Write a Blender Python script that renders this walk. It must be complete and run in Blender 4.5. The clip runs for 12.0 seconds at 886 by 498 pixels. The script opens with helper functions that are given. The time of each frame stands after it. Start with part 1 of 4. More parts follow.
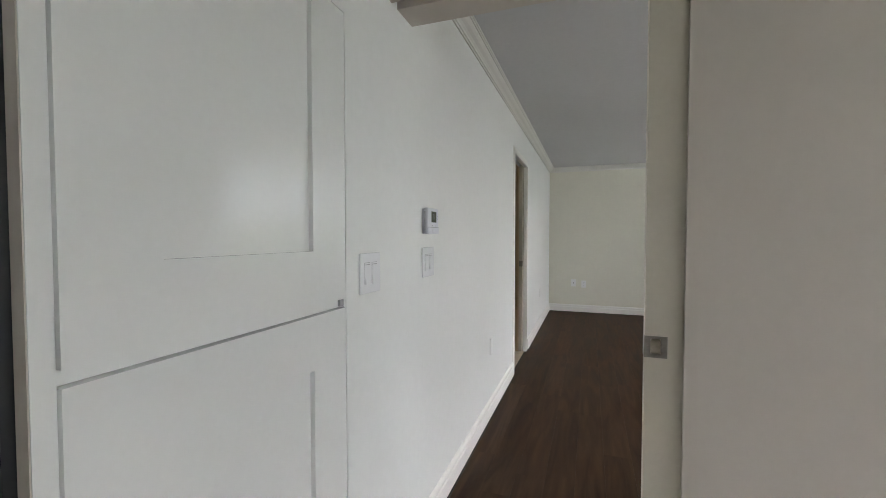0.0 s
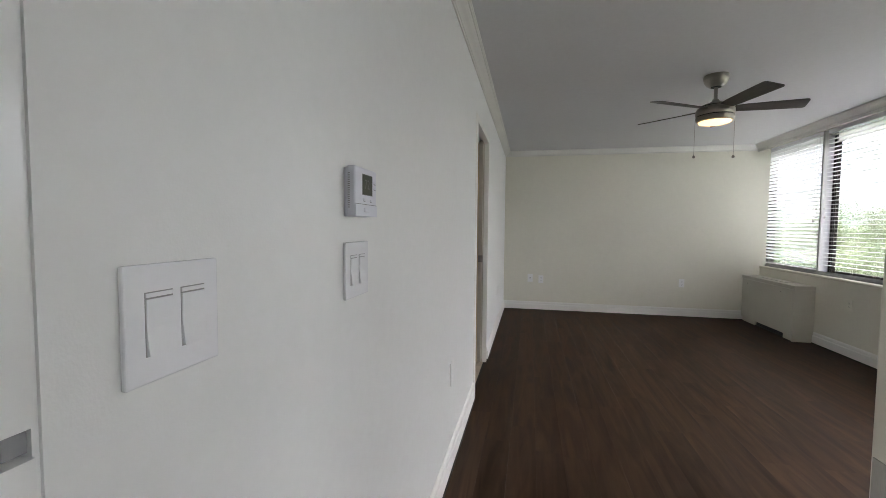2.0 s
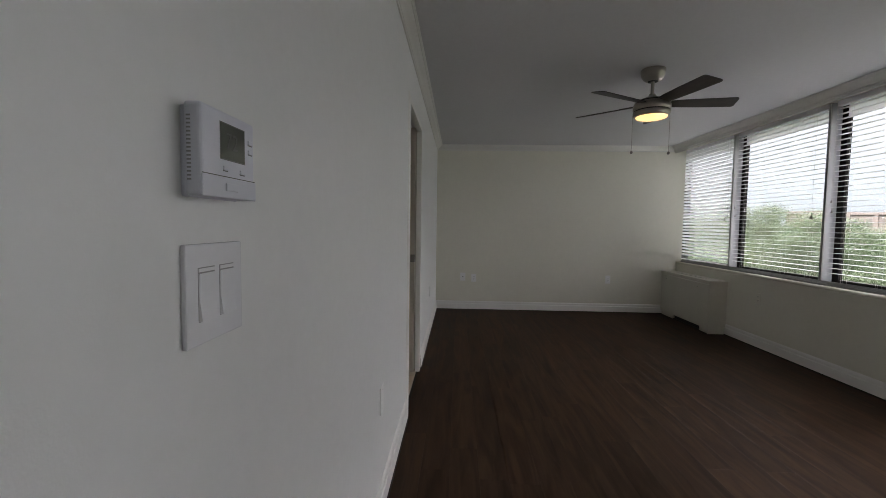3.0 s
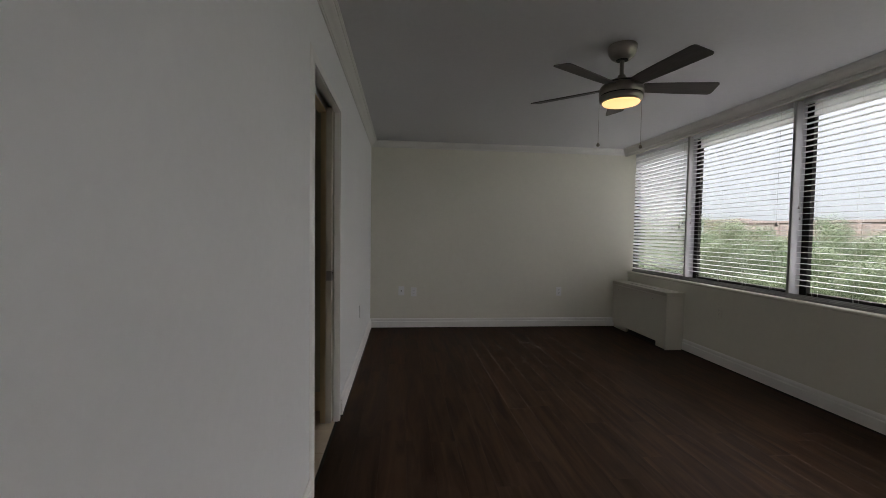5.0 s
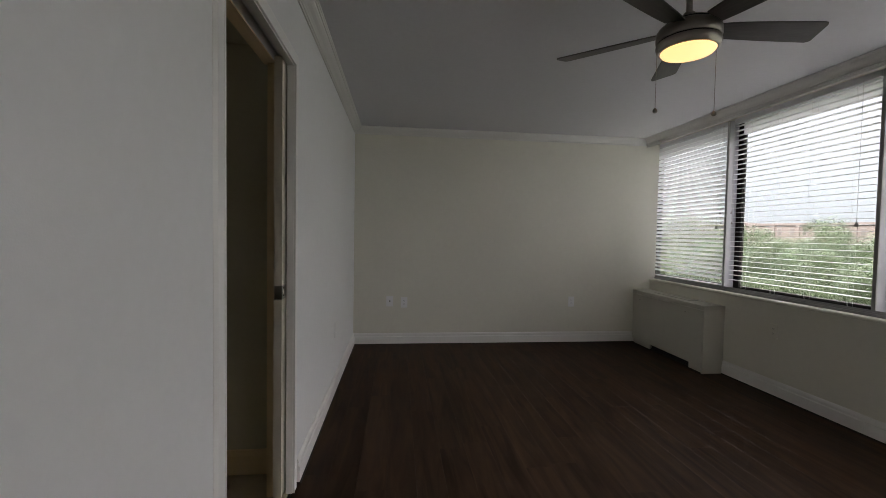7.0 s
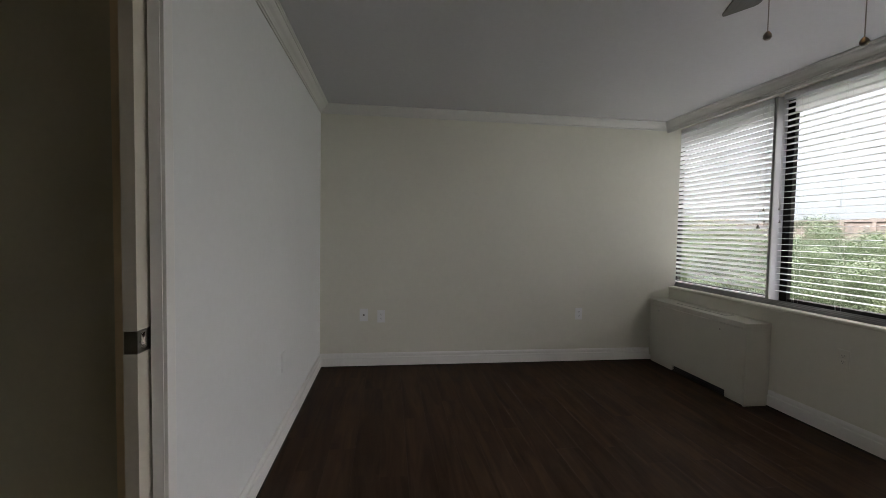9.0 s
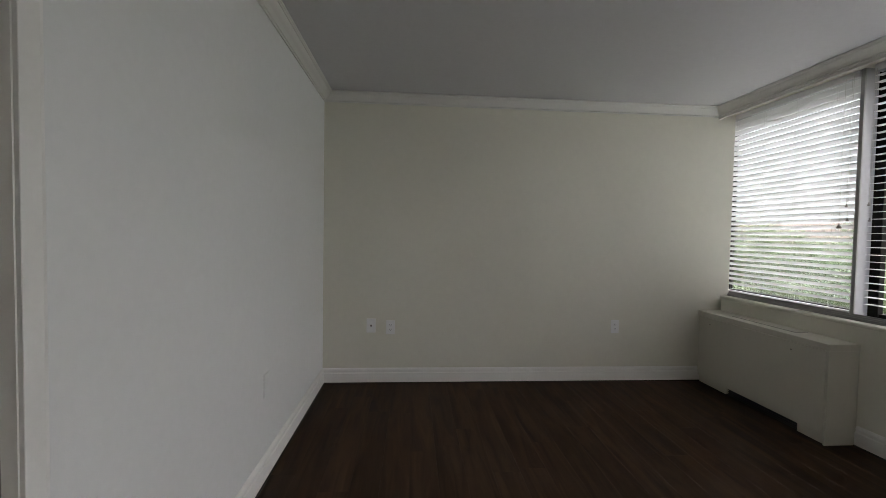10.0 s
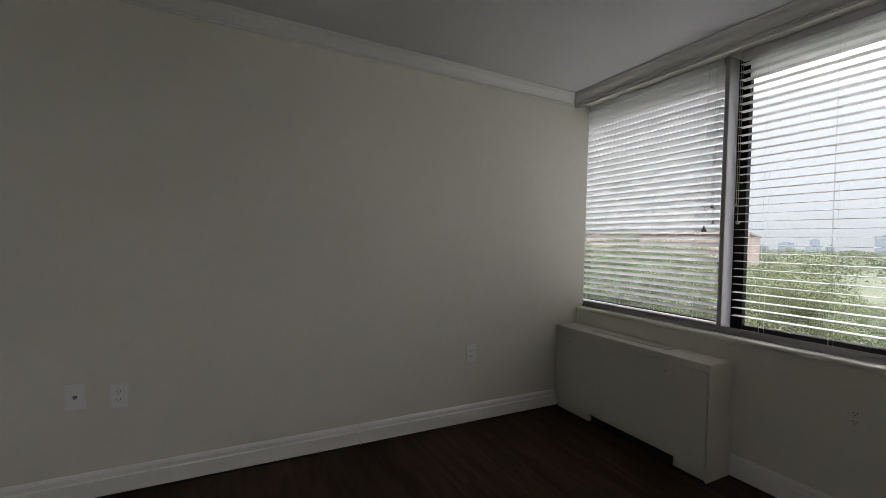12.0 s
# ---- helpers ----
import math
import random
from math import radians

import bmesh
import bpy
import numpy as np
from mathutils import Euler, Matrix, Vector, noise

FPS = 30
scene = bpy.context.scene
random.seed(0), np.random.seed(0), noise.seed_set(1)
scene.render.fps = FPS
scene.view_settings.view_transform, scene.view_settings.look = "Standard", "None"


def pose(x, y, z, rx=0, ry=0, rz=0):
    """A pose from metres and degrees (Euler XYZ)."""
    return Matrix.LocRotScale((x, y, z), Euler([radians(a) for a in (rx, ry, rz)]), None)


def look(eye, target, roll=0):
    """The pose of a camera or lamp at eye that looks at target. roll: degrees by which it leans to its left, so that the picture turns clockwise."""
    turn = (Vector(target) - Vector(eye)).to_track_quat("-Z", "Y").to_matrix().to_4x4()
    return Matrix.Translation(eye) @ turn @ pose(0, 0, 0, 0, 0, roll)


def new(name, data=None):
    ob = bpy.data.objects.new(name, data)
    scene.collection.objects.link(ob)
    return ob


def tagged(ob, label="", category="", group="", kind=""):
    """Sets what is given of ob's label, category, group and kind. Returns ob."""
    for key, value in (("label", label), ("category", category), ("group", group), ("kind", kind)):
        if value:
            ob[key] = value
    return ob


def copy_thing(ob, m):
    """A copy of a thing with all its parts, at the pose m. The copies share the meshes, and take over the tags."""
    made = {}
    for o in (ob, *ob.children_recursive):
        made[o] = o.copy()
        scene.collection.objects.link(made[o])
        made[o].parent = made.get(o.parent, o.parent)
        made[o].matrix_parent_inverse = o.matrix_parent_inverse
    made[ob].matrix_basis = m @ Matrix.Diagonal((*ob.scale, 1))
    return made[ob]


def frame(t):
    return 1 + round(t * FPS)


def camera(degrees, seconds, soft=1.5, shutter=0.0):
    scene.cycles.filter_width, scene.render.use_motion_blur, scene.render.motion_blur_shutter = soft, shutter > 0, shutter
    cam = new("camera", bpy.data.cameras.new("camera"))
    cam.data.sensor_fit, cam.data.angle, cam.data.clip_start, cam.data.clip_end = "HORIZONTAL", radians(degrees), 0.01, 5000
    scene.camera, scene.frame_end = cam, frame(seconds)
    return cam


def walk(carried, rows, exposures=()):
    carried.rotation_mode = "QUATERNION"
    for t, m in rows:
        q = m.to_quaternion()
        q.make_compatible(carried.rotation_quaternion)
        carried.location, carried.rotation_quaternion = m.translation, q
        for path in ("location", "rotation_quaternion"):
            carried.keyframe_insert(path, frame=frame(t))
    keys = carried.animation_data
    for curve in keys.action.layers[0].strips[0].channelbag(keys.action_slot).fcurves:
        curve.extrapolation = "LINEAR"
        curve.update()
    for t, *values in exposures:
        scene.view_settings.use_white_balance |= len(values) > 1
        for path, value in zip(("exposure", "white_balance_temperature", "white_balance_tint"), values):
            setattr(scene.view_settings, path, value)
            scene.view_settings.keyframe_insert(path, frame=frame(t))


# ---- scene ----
cam = camera(93.8, 12.0, soft=0.75)
PATH = [
    (0, (0.07, -0.33, 1.301), (-0.598, 1.554, 1.239), -0.0),
    (0.5, (0.014, -0.141, 1.297), (-0.654, 1.743, 1.229), 0.1),
    (1, (-0.056, 0.062, 1.294), (-0.694, 1.955, 1.216), 0.1),
    (1.5, (-0.132, 0.252, 1.292), (-0.691, 2.17, 1.2), 0.2),
    (2, (-0.199, 0.449, 1.289), (-0.61, 2.403, 1.183), 0.5),
    (2.5, (-0.247, 0.637, 1.285), (-0.492, 2.619, 1.175), 0.7),
    (3, (-0.271, 0.814, 1.281), (-0.343, 2.809, 1.165), 0.8),
    (3.5, (-0.271, 0.991, 1.273), (-0.17, 2.985, 1.164), 0.8),
    (5.5, (-0.146, 1.733, 1.291), (0.052, 3.721, 1.215), 0.9),
    (6, (-0.135, 1.925, 1.28), (0.072, 3.913, 1.203), 1.0),
    (6.5, (-0.123, 2.121, 1.287), (0.092, 4.107, 1.206), 1.0),
    (7, (-0.101, 2.305, 1.281), (0.114, 4.292, 1.21), 1.0),
    (7.5, (-0.081, 2.501, 1.285), (0.152, 4.486, 1.233), 0.9),
    (9.5, (0.103, 3.28, 1.32), (0.361, 5.261, 1.229), 1.0),
    (10, (0.16, 3.506, 1.295), (0.305, 5.5, 1.226), 1.0),
    (10.5, (0.214, 3.773, 1.273), (0.47, 5.756, 1.224), 1.1),
    (11, (0.292, 4.039, 1.278), (0.766, 5.982, 1.238), 1.2),
    (11.5, (0.327, 4.303, 1.272), (1.054, 6.17, 1.231), 1.5),
    (12, (0.454, 4.584, 1.279), (1.365, 6.365, 1.245), 1.5),
]
EXPOSURES = [(t, stops, kelvin, tint) for t, stops, kelvin, tint in (
    (0.0, 2.94, 6480, 10.3), (0.5, 2.80, 6500, 10.3), (1.0, 2.78, 6500, 10.6), (2.0, 2.74, 6480, 12.2), (2.5, 2.54, 6510, 13.2), (3.0, 1.82, 6500, 13.8), (3.5, 1.52, 6540, 14.6),
    (5.5, 1.58, 6650, 14.2), (7.5, 1.74, 6640, 14.3), (9.5, 1.92, 6620, 12.8), (10.5, 2.04, 6580, 12.3), (11.5, 1.64, 6600, 13.2), (12.0, 1.45, 6620, 13.4))]
walk(cam, [(t, look(eye, target, roll)) for t, eye, target, roll in PATH], EXPOSURES)

# ---- world and sun ----
world = bpy.data.worlds.new("world")
scene.world = world
world.use_nodes = True
wn, wl = world.node_tree.nodes, world.node_tree.links
wn.clear()
sky = wn.new("ShaderNodeTexSky")
sky.sky_type = "NISHITA"
sky.sun_disc = False
sky.sun_elevation = radians(48)
sky.sun_rotation = radians(-110)
sky.air_density, sky.dust_density, sky.ozone_density = 1.0, 4.0, 1.0
haze = wn.new("ShaderNodeMix")
haze.data_type = "RGBA"
haze.inputs["Factor"].default_value = 0.95
grad = wn.new("ShaderNodeTexCoord")
sep = wn.new("ShaderNodeSeparateXYZ")
wl.new(grad.outputs["Generated"], sep.inputs["Vector"])
ramp = wn.new("ShaderNodeValToRGB")
ramp.color_ramp.elements[0].position, ramp.color_ramp.elements[0].color = 0.0, (1.72, 1.92, 2.06, 1)
ramp.color_ramp.elements[1].position, ramp.color_ramp.elements[1].color = 0.65, (31.0, 31.0, 31.6, 1)
mid = ramp.color_ramp.elements.new(0.28)
mid.color = (2.6, 2.74, 2.88, 1)
wl.new(sep.outputs["Z"], ramp.inputs["Fac"])
wl.new(ramp.outputs["Color"], haze.inputs["B"])
back = wn.new("ShaderNodeBackground")
back.inputs["Strength"].default_value = 0.15
wout = wn.new("ShaderNodeOutputWorld")
wl.new(sky.outputs["Color"], haze.inputs["A"])
wl.new(haze.outputs["Result"], back.inputs["Color"])
wl.new(back.outputs["Background"], wout.inputs["Surface"])

sun = new("sun", bpy.data.lights.new("sun", "SUN"))
sun.data.energy, sun.data.angle, sun.data.color = 1.5, radians(10), (1.0, 0.95, 0.88)
sun.matrix_world = look((-60, -22, 70), (0, 0, 0))


# ---- materials ----
def mat(name, color, rough=0.6, metal=0.0, grain=0.0, scale=40.0, stain=0.0, stain_scale=1.5, bump=0.0, bump_scale=300.0, stretch=(1, 1, 1), spec=0.5, piece=0.0):
    """A principled material with colour varied at a fine and a broad scale and a fine relief."""
    m = bpy.data.materials.new(name)
    m.use_nodes = True
    n, l = m.node_tree.nodes, m.node_tree.links
    p = n["Principled BSDF"]
    p.inputs["Roughness"].default_value = rough
    p.inputs["Metallic"].default_value = metal
    p.inputs["Specular IOR Level"].default_value = spec
    p.inputs["Base Color"].default_value = (*color, 1)
    tc = n.new("ShaderNodeTexCoord")
    mp = n.new("ShaderNodeMapping")
    mp.inputs["Scale"].default_value = stretch
    l.new(tc.outputs["Object"], mp.inputs["Vector"])

    def noisy(sc, detail=4.0):
        t = n.new("ShaderNodeTexNoise")
        t.inputs["Scale"].default_value = sc
        t.inputs["Detail"].default_value = detail
        l.new(mp.outputs["Vector"], t.inputs["Vector"])
        return t.outputs["Fac"]

    value = None
    for amount, sc in ((grain, scale), (stain, stain_scale)):
        if amount:
            r = n.new("ShaderNodeMapRange")
            r.inputs["From Min"].default_value, r.inputs["From Max"].default_value = 0.3, 0.7
            r.inputs["To Min"].default_value, r.inputs["To Max"].default_value = 1 - amount, 1 + amount * 0.6
            l.new(noisy(sc), r.inputs["Value"])
            if value is None:
                value = r.outputs["Result"]
            else:
                k = n.new("ShaderNodeMath")
                k.operation = "MULTIPLY"
                l.new(value, k.inputs[0])
                l.new(r.outputs["Result"], k.inputs[1])
                value = k.outputs["Value"]
    if piece:
        info = n.new("ShaderNodeObjectInfo")
        r = n.new("ShaderNodeMapRange")
        r.inputs["To Min"].default_value, r.inputs["To Max"].default_value = 1 - piece, 1 + piece
        l.new(info.outputs["Random"], r.inputs["Value"])
        if value is None:
            value = r.outputs["Result"]
        else:
            k = n.new("ShaderNodeMath")
            k.operation = "MULTIPLY"
            l.new(value, k.inputs[0])
            l.new(r.outputs["Result"], k.inputs[1])
            value = k.outputs["Value"]
    if value is not None:
        hsv = n.new("ShaderNodeHueSaturation")
        hsv.inputs["Color"].default_value = (*color, 1)
        l.new(value, hsv.inputs["Value"])
        l.new(hsv.outputs["Color"], p.inputs["Base Color"])
    if bump:
        b = n.new("ShaderNodeBump")
        b.inputs["Strength"].default_value = bump
        b.inputs["Distance"].default_value = 0.002
        l.new(noisy(bump_scale, 2.0), b.inputs["Height"])
        l.new(b.outputs["Normal"], p.inputs["Normal"])
    return m


PAINT = mat("wall_paint", (0.828, 0.835, 0.828), 0.42, grain=0.015, scale=25, stain=0.03, stain_scale=0.9, bump=0.12, bump_scale=260)
# Wall paint again, with the warmer light on these walls put in its colour.
WARM_CAST_PAINT = mat("warm_cast_wall_paint", (0.772, 0.755, 0.662), 0.55, grain=0.015, scale=25, stain=0.035, stain_scale=0.9, bump=0.12, bump_scale=260)
# Greyer than the walls: the ceiling's weaker light is put in its colour.
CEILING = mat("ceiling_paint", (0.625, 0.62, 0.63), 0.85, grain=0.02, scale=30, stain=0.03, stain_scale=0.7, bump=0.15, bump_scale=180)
TRIM = mat("trim_paint", (0.86, 0.85, 0.82), 0.35, grain=0.015, scale=60, stain=0.02, stain_scale=3, bump=0.04, bump_scale=120)
GREIGE = mat("greige_paint", (0.63, 0.57, 0.515), 0.6, grain=0.015, scale=25, stain=0.04, stain_scale=0.9, bump=0.12, bump_scale=260)
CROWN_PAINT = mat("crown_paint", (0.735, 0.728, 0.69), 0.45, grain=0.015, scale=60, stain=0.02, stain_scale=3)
DOOR = mat("door_paint", (0.86, 0.868, 0.862), 0.15, grain=0.01, scale=60, stain=0.02, stain_scale=2, bump=0.02, bump_scale=60, spec=0.7)
TAN_DOOR = mat("pocket_door_paint", (0.625, 0.572, 0.482), 0.42, grain=0.02, scale=50, stain=0.03, stain_scale=2, bump=0.05, bump_scale=120)
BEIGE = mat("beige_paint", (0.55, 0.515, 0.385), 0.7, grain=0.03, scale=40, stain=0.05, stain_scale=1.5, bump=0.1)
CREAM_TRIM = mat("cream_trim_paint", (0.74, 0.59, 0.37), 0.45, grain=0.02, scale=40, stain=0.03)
RECESS_SHADE = mat("recess_shade_panel", (0.02, 0.02, 0.023), 0.5, grain=0.1, scale=60)
PLASTIC = mat("white_plastic", (0.86, 0.865, 0.895), 0.20, grain=0.01, scale=90)
PLATE = mat("outlet_plate", (0.86, 0.86, 0.85), 0.32, grain=0.01, scale=90)
PLASTIC_SHADE = mat("slot_and_shadow", (0.10, 0.10, 0.10), 0.6)
PLASTIC_GAP = mat("rocker_gap", (0.32, 0.32, 0.33), 0.6)
STAT = mat("thermostat_plastic", (0.72, 0.73, 0.80), 0.34, grain=0.01, scale=90)
LCD = mat("lcd", (0.085, 0.095, 0.075), 0.06, stain=0.1, stain_scale=30)
INK = mat("lcd_ink", (0.048, 0.054, 0.042), 0.4)
NICKEL = mat("brushed_nickel", (0.31, 0.285, 0.255), 0.34, metal=1.0, grain=0.08, scale=60, stretch=(1, 1, 14), stain=0.05, stain_scale=6)
STEEL = mat("satin_steel", (0.33, 0.31, 0.275), 0.30, metal=1.0, grain=0.08, scale=90, stretch=(1, 12, 1), stain=0.06, stain_scale=8)
# The recess's light and shade are put in this cup's own tone.
STEEL_CUP = mat("shaded_steel_cup", (0.42, 0.38, 0.31), 0.4, metal=1.0, grain=0.08, scale=90)
CHROME = mat("polished_steel", (0.72, 0.70, 0.66), 0.16, metal=1.0, grain=0.05, scale=120)
DARK = mat("dark_gap", (0.012, 0.012, 0.012), 0.7)
BLADE = mat("blade_wood", (0.066, 0.056, 0.049), 0.5, grain=0.25, scale=22, stretch=(1, 9, 9), stain=0.15, stain_scale=3, bump=0.1, bump_scale=60)
CABINET = mat("cabinet_enamel", (0.66, 0.64, 0.56), 0.4, grain=0.015, scale=40, stain=0.04, stain_scale=3, bump=0.05, bump_scale=150)
GRILLE = mat("grille_shadow_paint", (0.03, 0.03, 0.03), 0.6, grain=0.1)
ALUMINIUM = mat("anodised_mullion", (0.42, 0.42, 0.415), 0.45, metal=0.3, grain=0.04, scale=40, stain=0.06, stain_scale=4)
REVEAL = mat("grey_reveal", (0.50, 0.50, 0.52), 0.45, grain=0.02, scale=40, stain=0.04, stain_scale=4)
TRACK = mat("weathered_track", (0.36, 0.36, 0.365), 0.5, metal=0.2, grain=0.06, scale=50, stain=0.12, stain_scale=5)
BRONZE = mat("dark_bronze_frame", (0.012, 0.011, 0.010), 0.75, grain=0.1, scale=50, spec=0.08)
CORD = mat("cord", (0.62, 0.61, 0.58), 0.8)
TASSEL = mat("tassel_wood", (0.36, 0.34, 0.32), 0.5, grain=0.1, scale=80)
TILE = mat("beige_tile", (0.52, 0.43, 0.31), 0.35, grain=0.06, scale=20, stain=0.08, stain_scale=3, piece=0.06)
GROUT = mat("grout", (0.32, 0.28, 0.22), 0.9, grain=0.1)
UNDER = mat("subfloor", (0.02, 0.016, 0.013), 0.8, grain=0.1)
BARK = mat("bark", (0.09, 0.07, 0.05), 0.9, grain=0.3, scale=6, bump=0.5, bump_scale=20)
# FACADE and FAR_GLASS are paled, distance haze put in their colours.
FACADE = mat("pink_brick_facade", (0.180, 0.150, 0.132), 0.9, grain=0.08, scale=2.0, stain=0.1, stain_scale=0.12)
FACADE_TAN = mat("tan_brick_facade", (0.135, 0.118, 0.090), 0.9, grain=0.08, scale=2.0, stain=0.1, stain_scale=0.12)
FAR_GLASS = mat("far_window", (0.125, 0.11, 0.10), 0.3)
FAR_FRAME = mat("far_window_frame", (0.215, 0.19, 0.17), 0.6)
ROOFING = mat("roofing", (0.17, 0.145, 0.13), 0.9, grain=0.1, scale=1.0)
# Distance haze is mixed into the towers' blue-grey colour.
SKYLINE = mat("hazed_far_tower", (0.11, 0.135, 0.16), 0.9, stain=0.1, stain_scale=0.02)
GRASS = mat("grass_ground", (0.028, 0.039, 0.015), 0.95, grain=0.35, scale=0.35, stain=0.4, stain_scale=0.02)


def slat_material(name, through_light):
    m = bpy.data.materials.new(name)
    m.use_nodes = True
    n, l = m.node_tree.nodes, m.node_tree.links
    p = n["Principled BSDF"]
    p.inputs["Base Color"].default_value = (0.86, 0.86, 0.87, 1)
    p.inputs["Roughness"].default_value = 0.38
    t = n.new("ShaderNodeBsdfTranslucent")
    t.inputs["Color"].default_value = (0.8, 0.8, 0.78, 1)
    mix = n.new("ShaderNodeMixShader")
    mix.inputs["Fac"].default_value = through_light
    l.new(p.outputs["BSDF"], mix.inputs[1])
    l.new(t.outputs["BSDF"], mix.inputs[2])
    l.new(mix.outputs["Shader"], n["Material Output"].inputs["Surface"])
    return m


def glass_material():
    m = bpy.data.materials.new("clear_glass")
    m.use_nodes = True
    p = m.node_tree.nodes["Principled BSDF"]
    p.inputs["Base Color"].default_value = (0.98, 0.98, 0.98, 1)
    p.inputs["Roughness"].default_value = 0.0
    p.inputs["IOR"].default_value = 1.45
    p.inputs["Transmission Weight"].default_value = 1.0
    return m


def lamp_material():
    m = bpy.data.materials.new("lit_frosted_glass")
    m.use_nodes = True
    p = m.node_tree.nodes["Principled BSDF"]
    p.inputs["Base Color"].default_value = (0.9, 0.85, 0.75, 1)
    p.inputs["Roughness"].default_value = 0.4
    p.inputs["Emission Color"].default_value = (1.0, 0.61, 0.235, 1)
    p.inputs["Emission Strength"].default_value = 0.44
    return m


def plank_material():
    m = bpy.data.materials.new("dark_vinyl_plank")
    m.use_nodes = True
    n, l = m.node_tree.nodes, m.node_tree.links
    p = n["Principled BSDF"]
    geo = n.new("ShaderNodeNewGeometry")
    info = n.new("ShaderNodeObjectInfo")
    off = n.new("ShaderNodeVectorMath")
    off.operation = "SCALE"
    off.inputs["Scale"].default_value = 37.0
    comb = n.new("ShaderNodeCombineXYZ")
    for k in ("X", "Y", "Z"):
        l.new(info.outputs["Random"], comb.inputs[k])
    l.new(comb.outputs["Vector"], off.inputs[0])
    add = n.new("ShaderNodeVectorMath")
    l.new(geo.outputs["Position"], add.inputs[0])
    l.new(off.outputs["Vector"], add.inputs[1])
    mp = n.new("ShaderNodeMapping")
    mp.inputs["Scale"].default_value = (8.5, 0.85, 1.0)
    l.new(add.outputs["Vector"], mp.inputs["Vector"])
    streak = n.new("ShaderNodeTexNoise")
    streak.inputs["Scale"].default_value = 1.6
    streak.inputs["Detail"].default_value = 3.5
    streak.inputs["Distortion"].default_value = 1.1
    l.new(mp.outputs["Vector"], streak.inputs["Vector"])
    mp2 = n.new("ShaderNodeMapping")
    mp2.inputs["Scale"].default_value = (150.0, 6.0, 1.0)
    l.new(add.outputs["Vector"], mp2.inputs["Vector"])
    pore = n.new("ShaderNodeTexNoise")
    pore.inputs["Scale"].default_value = 1.0
    pore.inputs["Detail"].default_value = 3
    l.new(mp2.outputs["Vector"], pore.inputs["Vector"])
    ramp = n.new("ShaderNodeValToRGB")
    ramp.color_ramp.elements[0].position = 0.25
    ramp.color_ramp.elements[0].color = (0.0215, 0.0118, 0.0074, 1)
    ramp.color_ramp.elements[1].position = 0.75
    ramp.color_ramp.elements[1].color = (0.078, 0.0455, 0.0285, 1)
    l.new(streak.outputs["Fac"], ramp.inputs["Fac"])
    tone = n.new("ShaderNodeMapRange")
    tone.inputs["To Min"].default_value, tone.inputs["To Max"].default_value = 0.90, 1.12
    l.new(info.outputs["Random"], tone.inputs["Value"])
    fine = n.new("ShaderNodeMapRange")
    fine.inputs["From Min"].default_value, fine.inputs["From Max"].default_value = 0.3, 0.7
    fine.inputs["To Min"].default_value, fine.inputs["To Max"].default_value = 0.95, 1.05
    l.new(pore.outputs["Fac"], fine.inputs["Value"])
    mul = n.new("ShaderNodeMath")
    mul.operation = "MULTIPLY"
    l.new(tone.outputs["Result"], mul.inputs[0])
    l.new(fine.outputs["Result"], mul.inputs[1])
    hsv = n.new("ShaderNodeHueSaturation")
    l.new(mul.outputs["Value"], hsv.inputs["Value"])
    l.new(ramp.outputs["Color"], hsv.inputs["Color"])
    l.new(hsv.outputs["Color"], p.inputs["Base Color"])
    rr = n.new("ShaderNodeMapRange")
    p.inputs["Specular IOR Level"].default_value = 0.08
    rr.inputs["To Min"].default_value, rr.inputs["To Max"].default_value = 0.46, 0.62
    l.new(streak.outputs["Fac"], rr.inputs["Value"])
    l.new(rr.outputs["Result"], p.inputs["Roughness"])
    b = n.new("ShaderNodeBump")
    b.inputs["Strength"].default_value = 0.12
    b.inputs["Distance"].default_value = 0.001
    l.new(pore.outputs["Fac"], b.inputs["Height"])
    l.new(b.outputs["Normal"], p.inputs["Normal"])
    return m


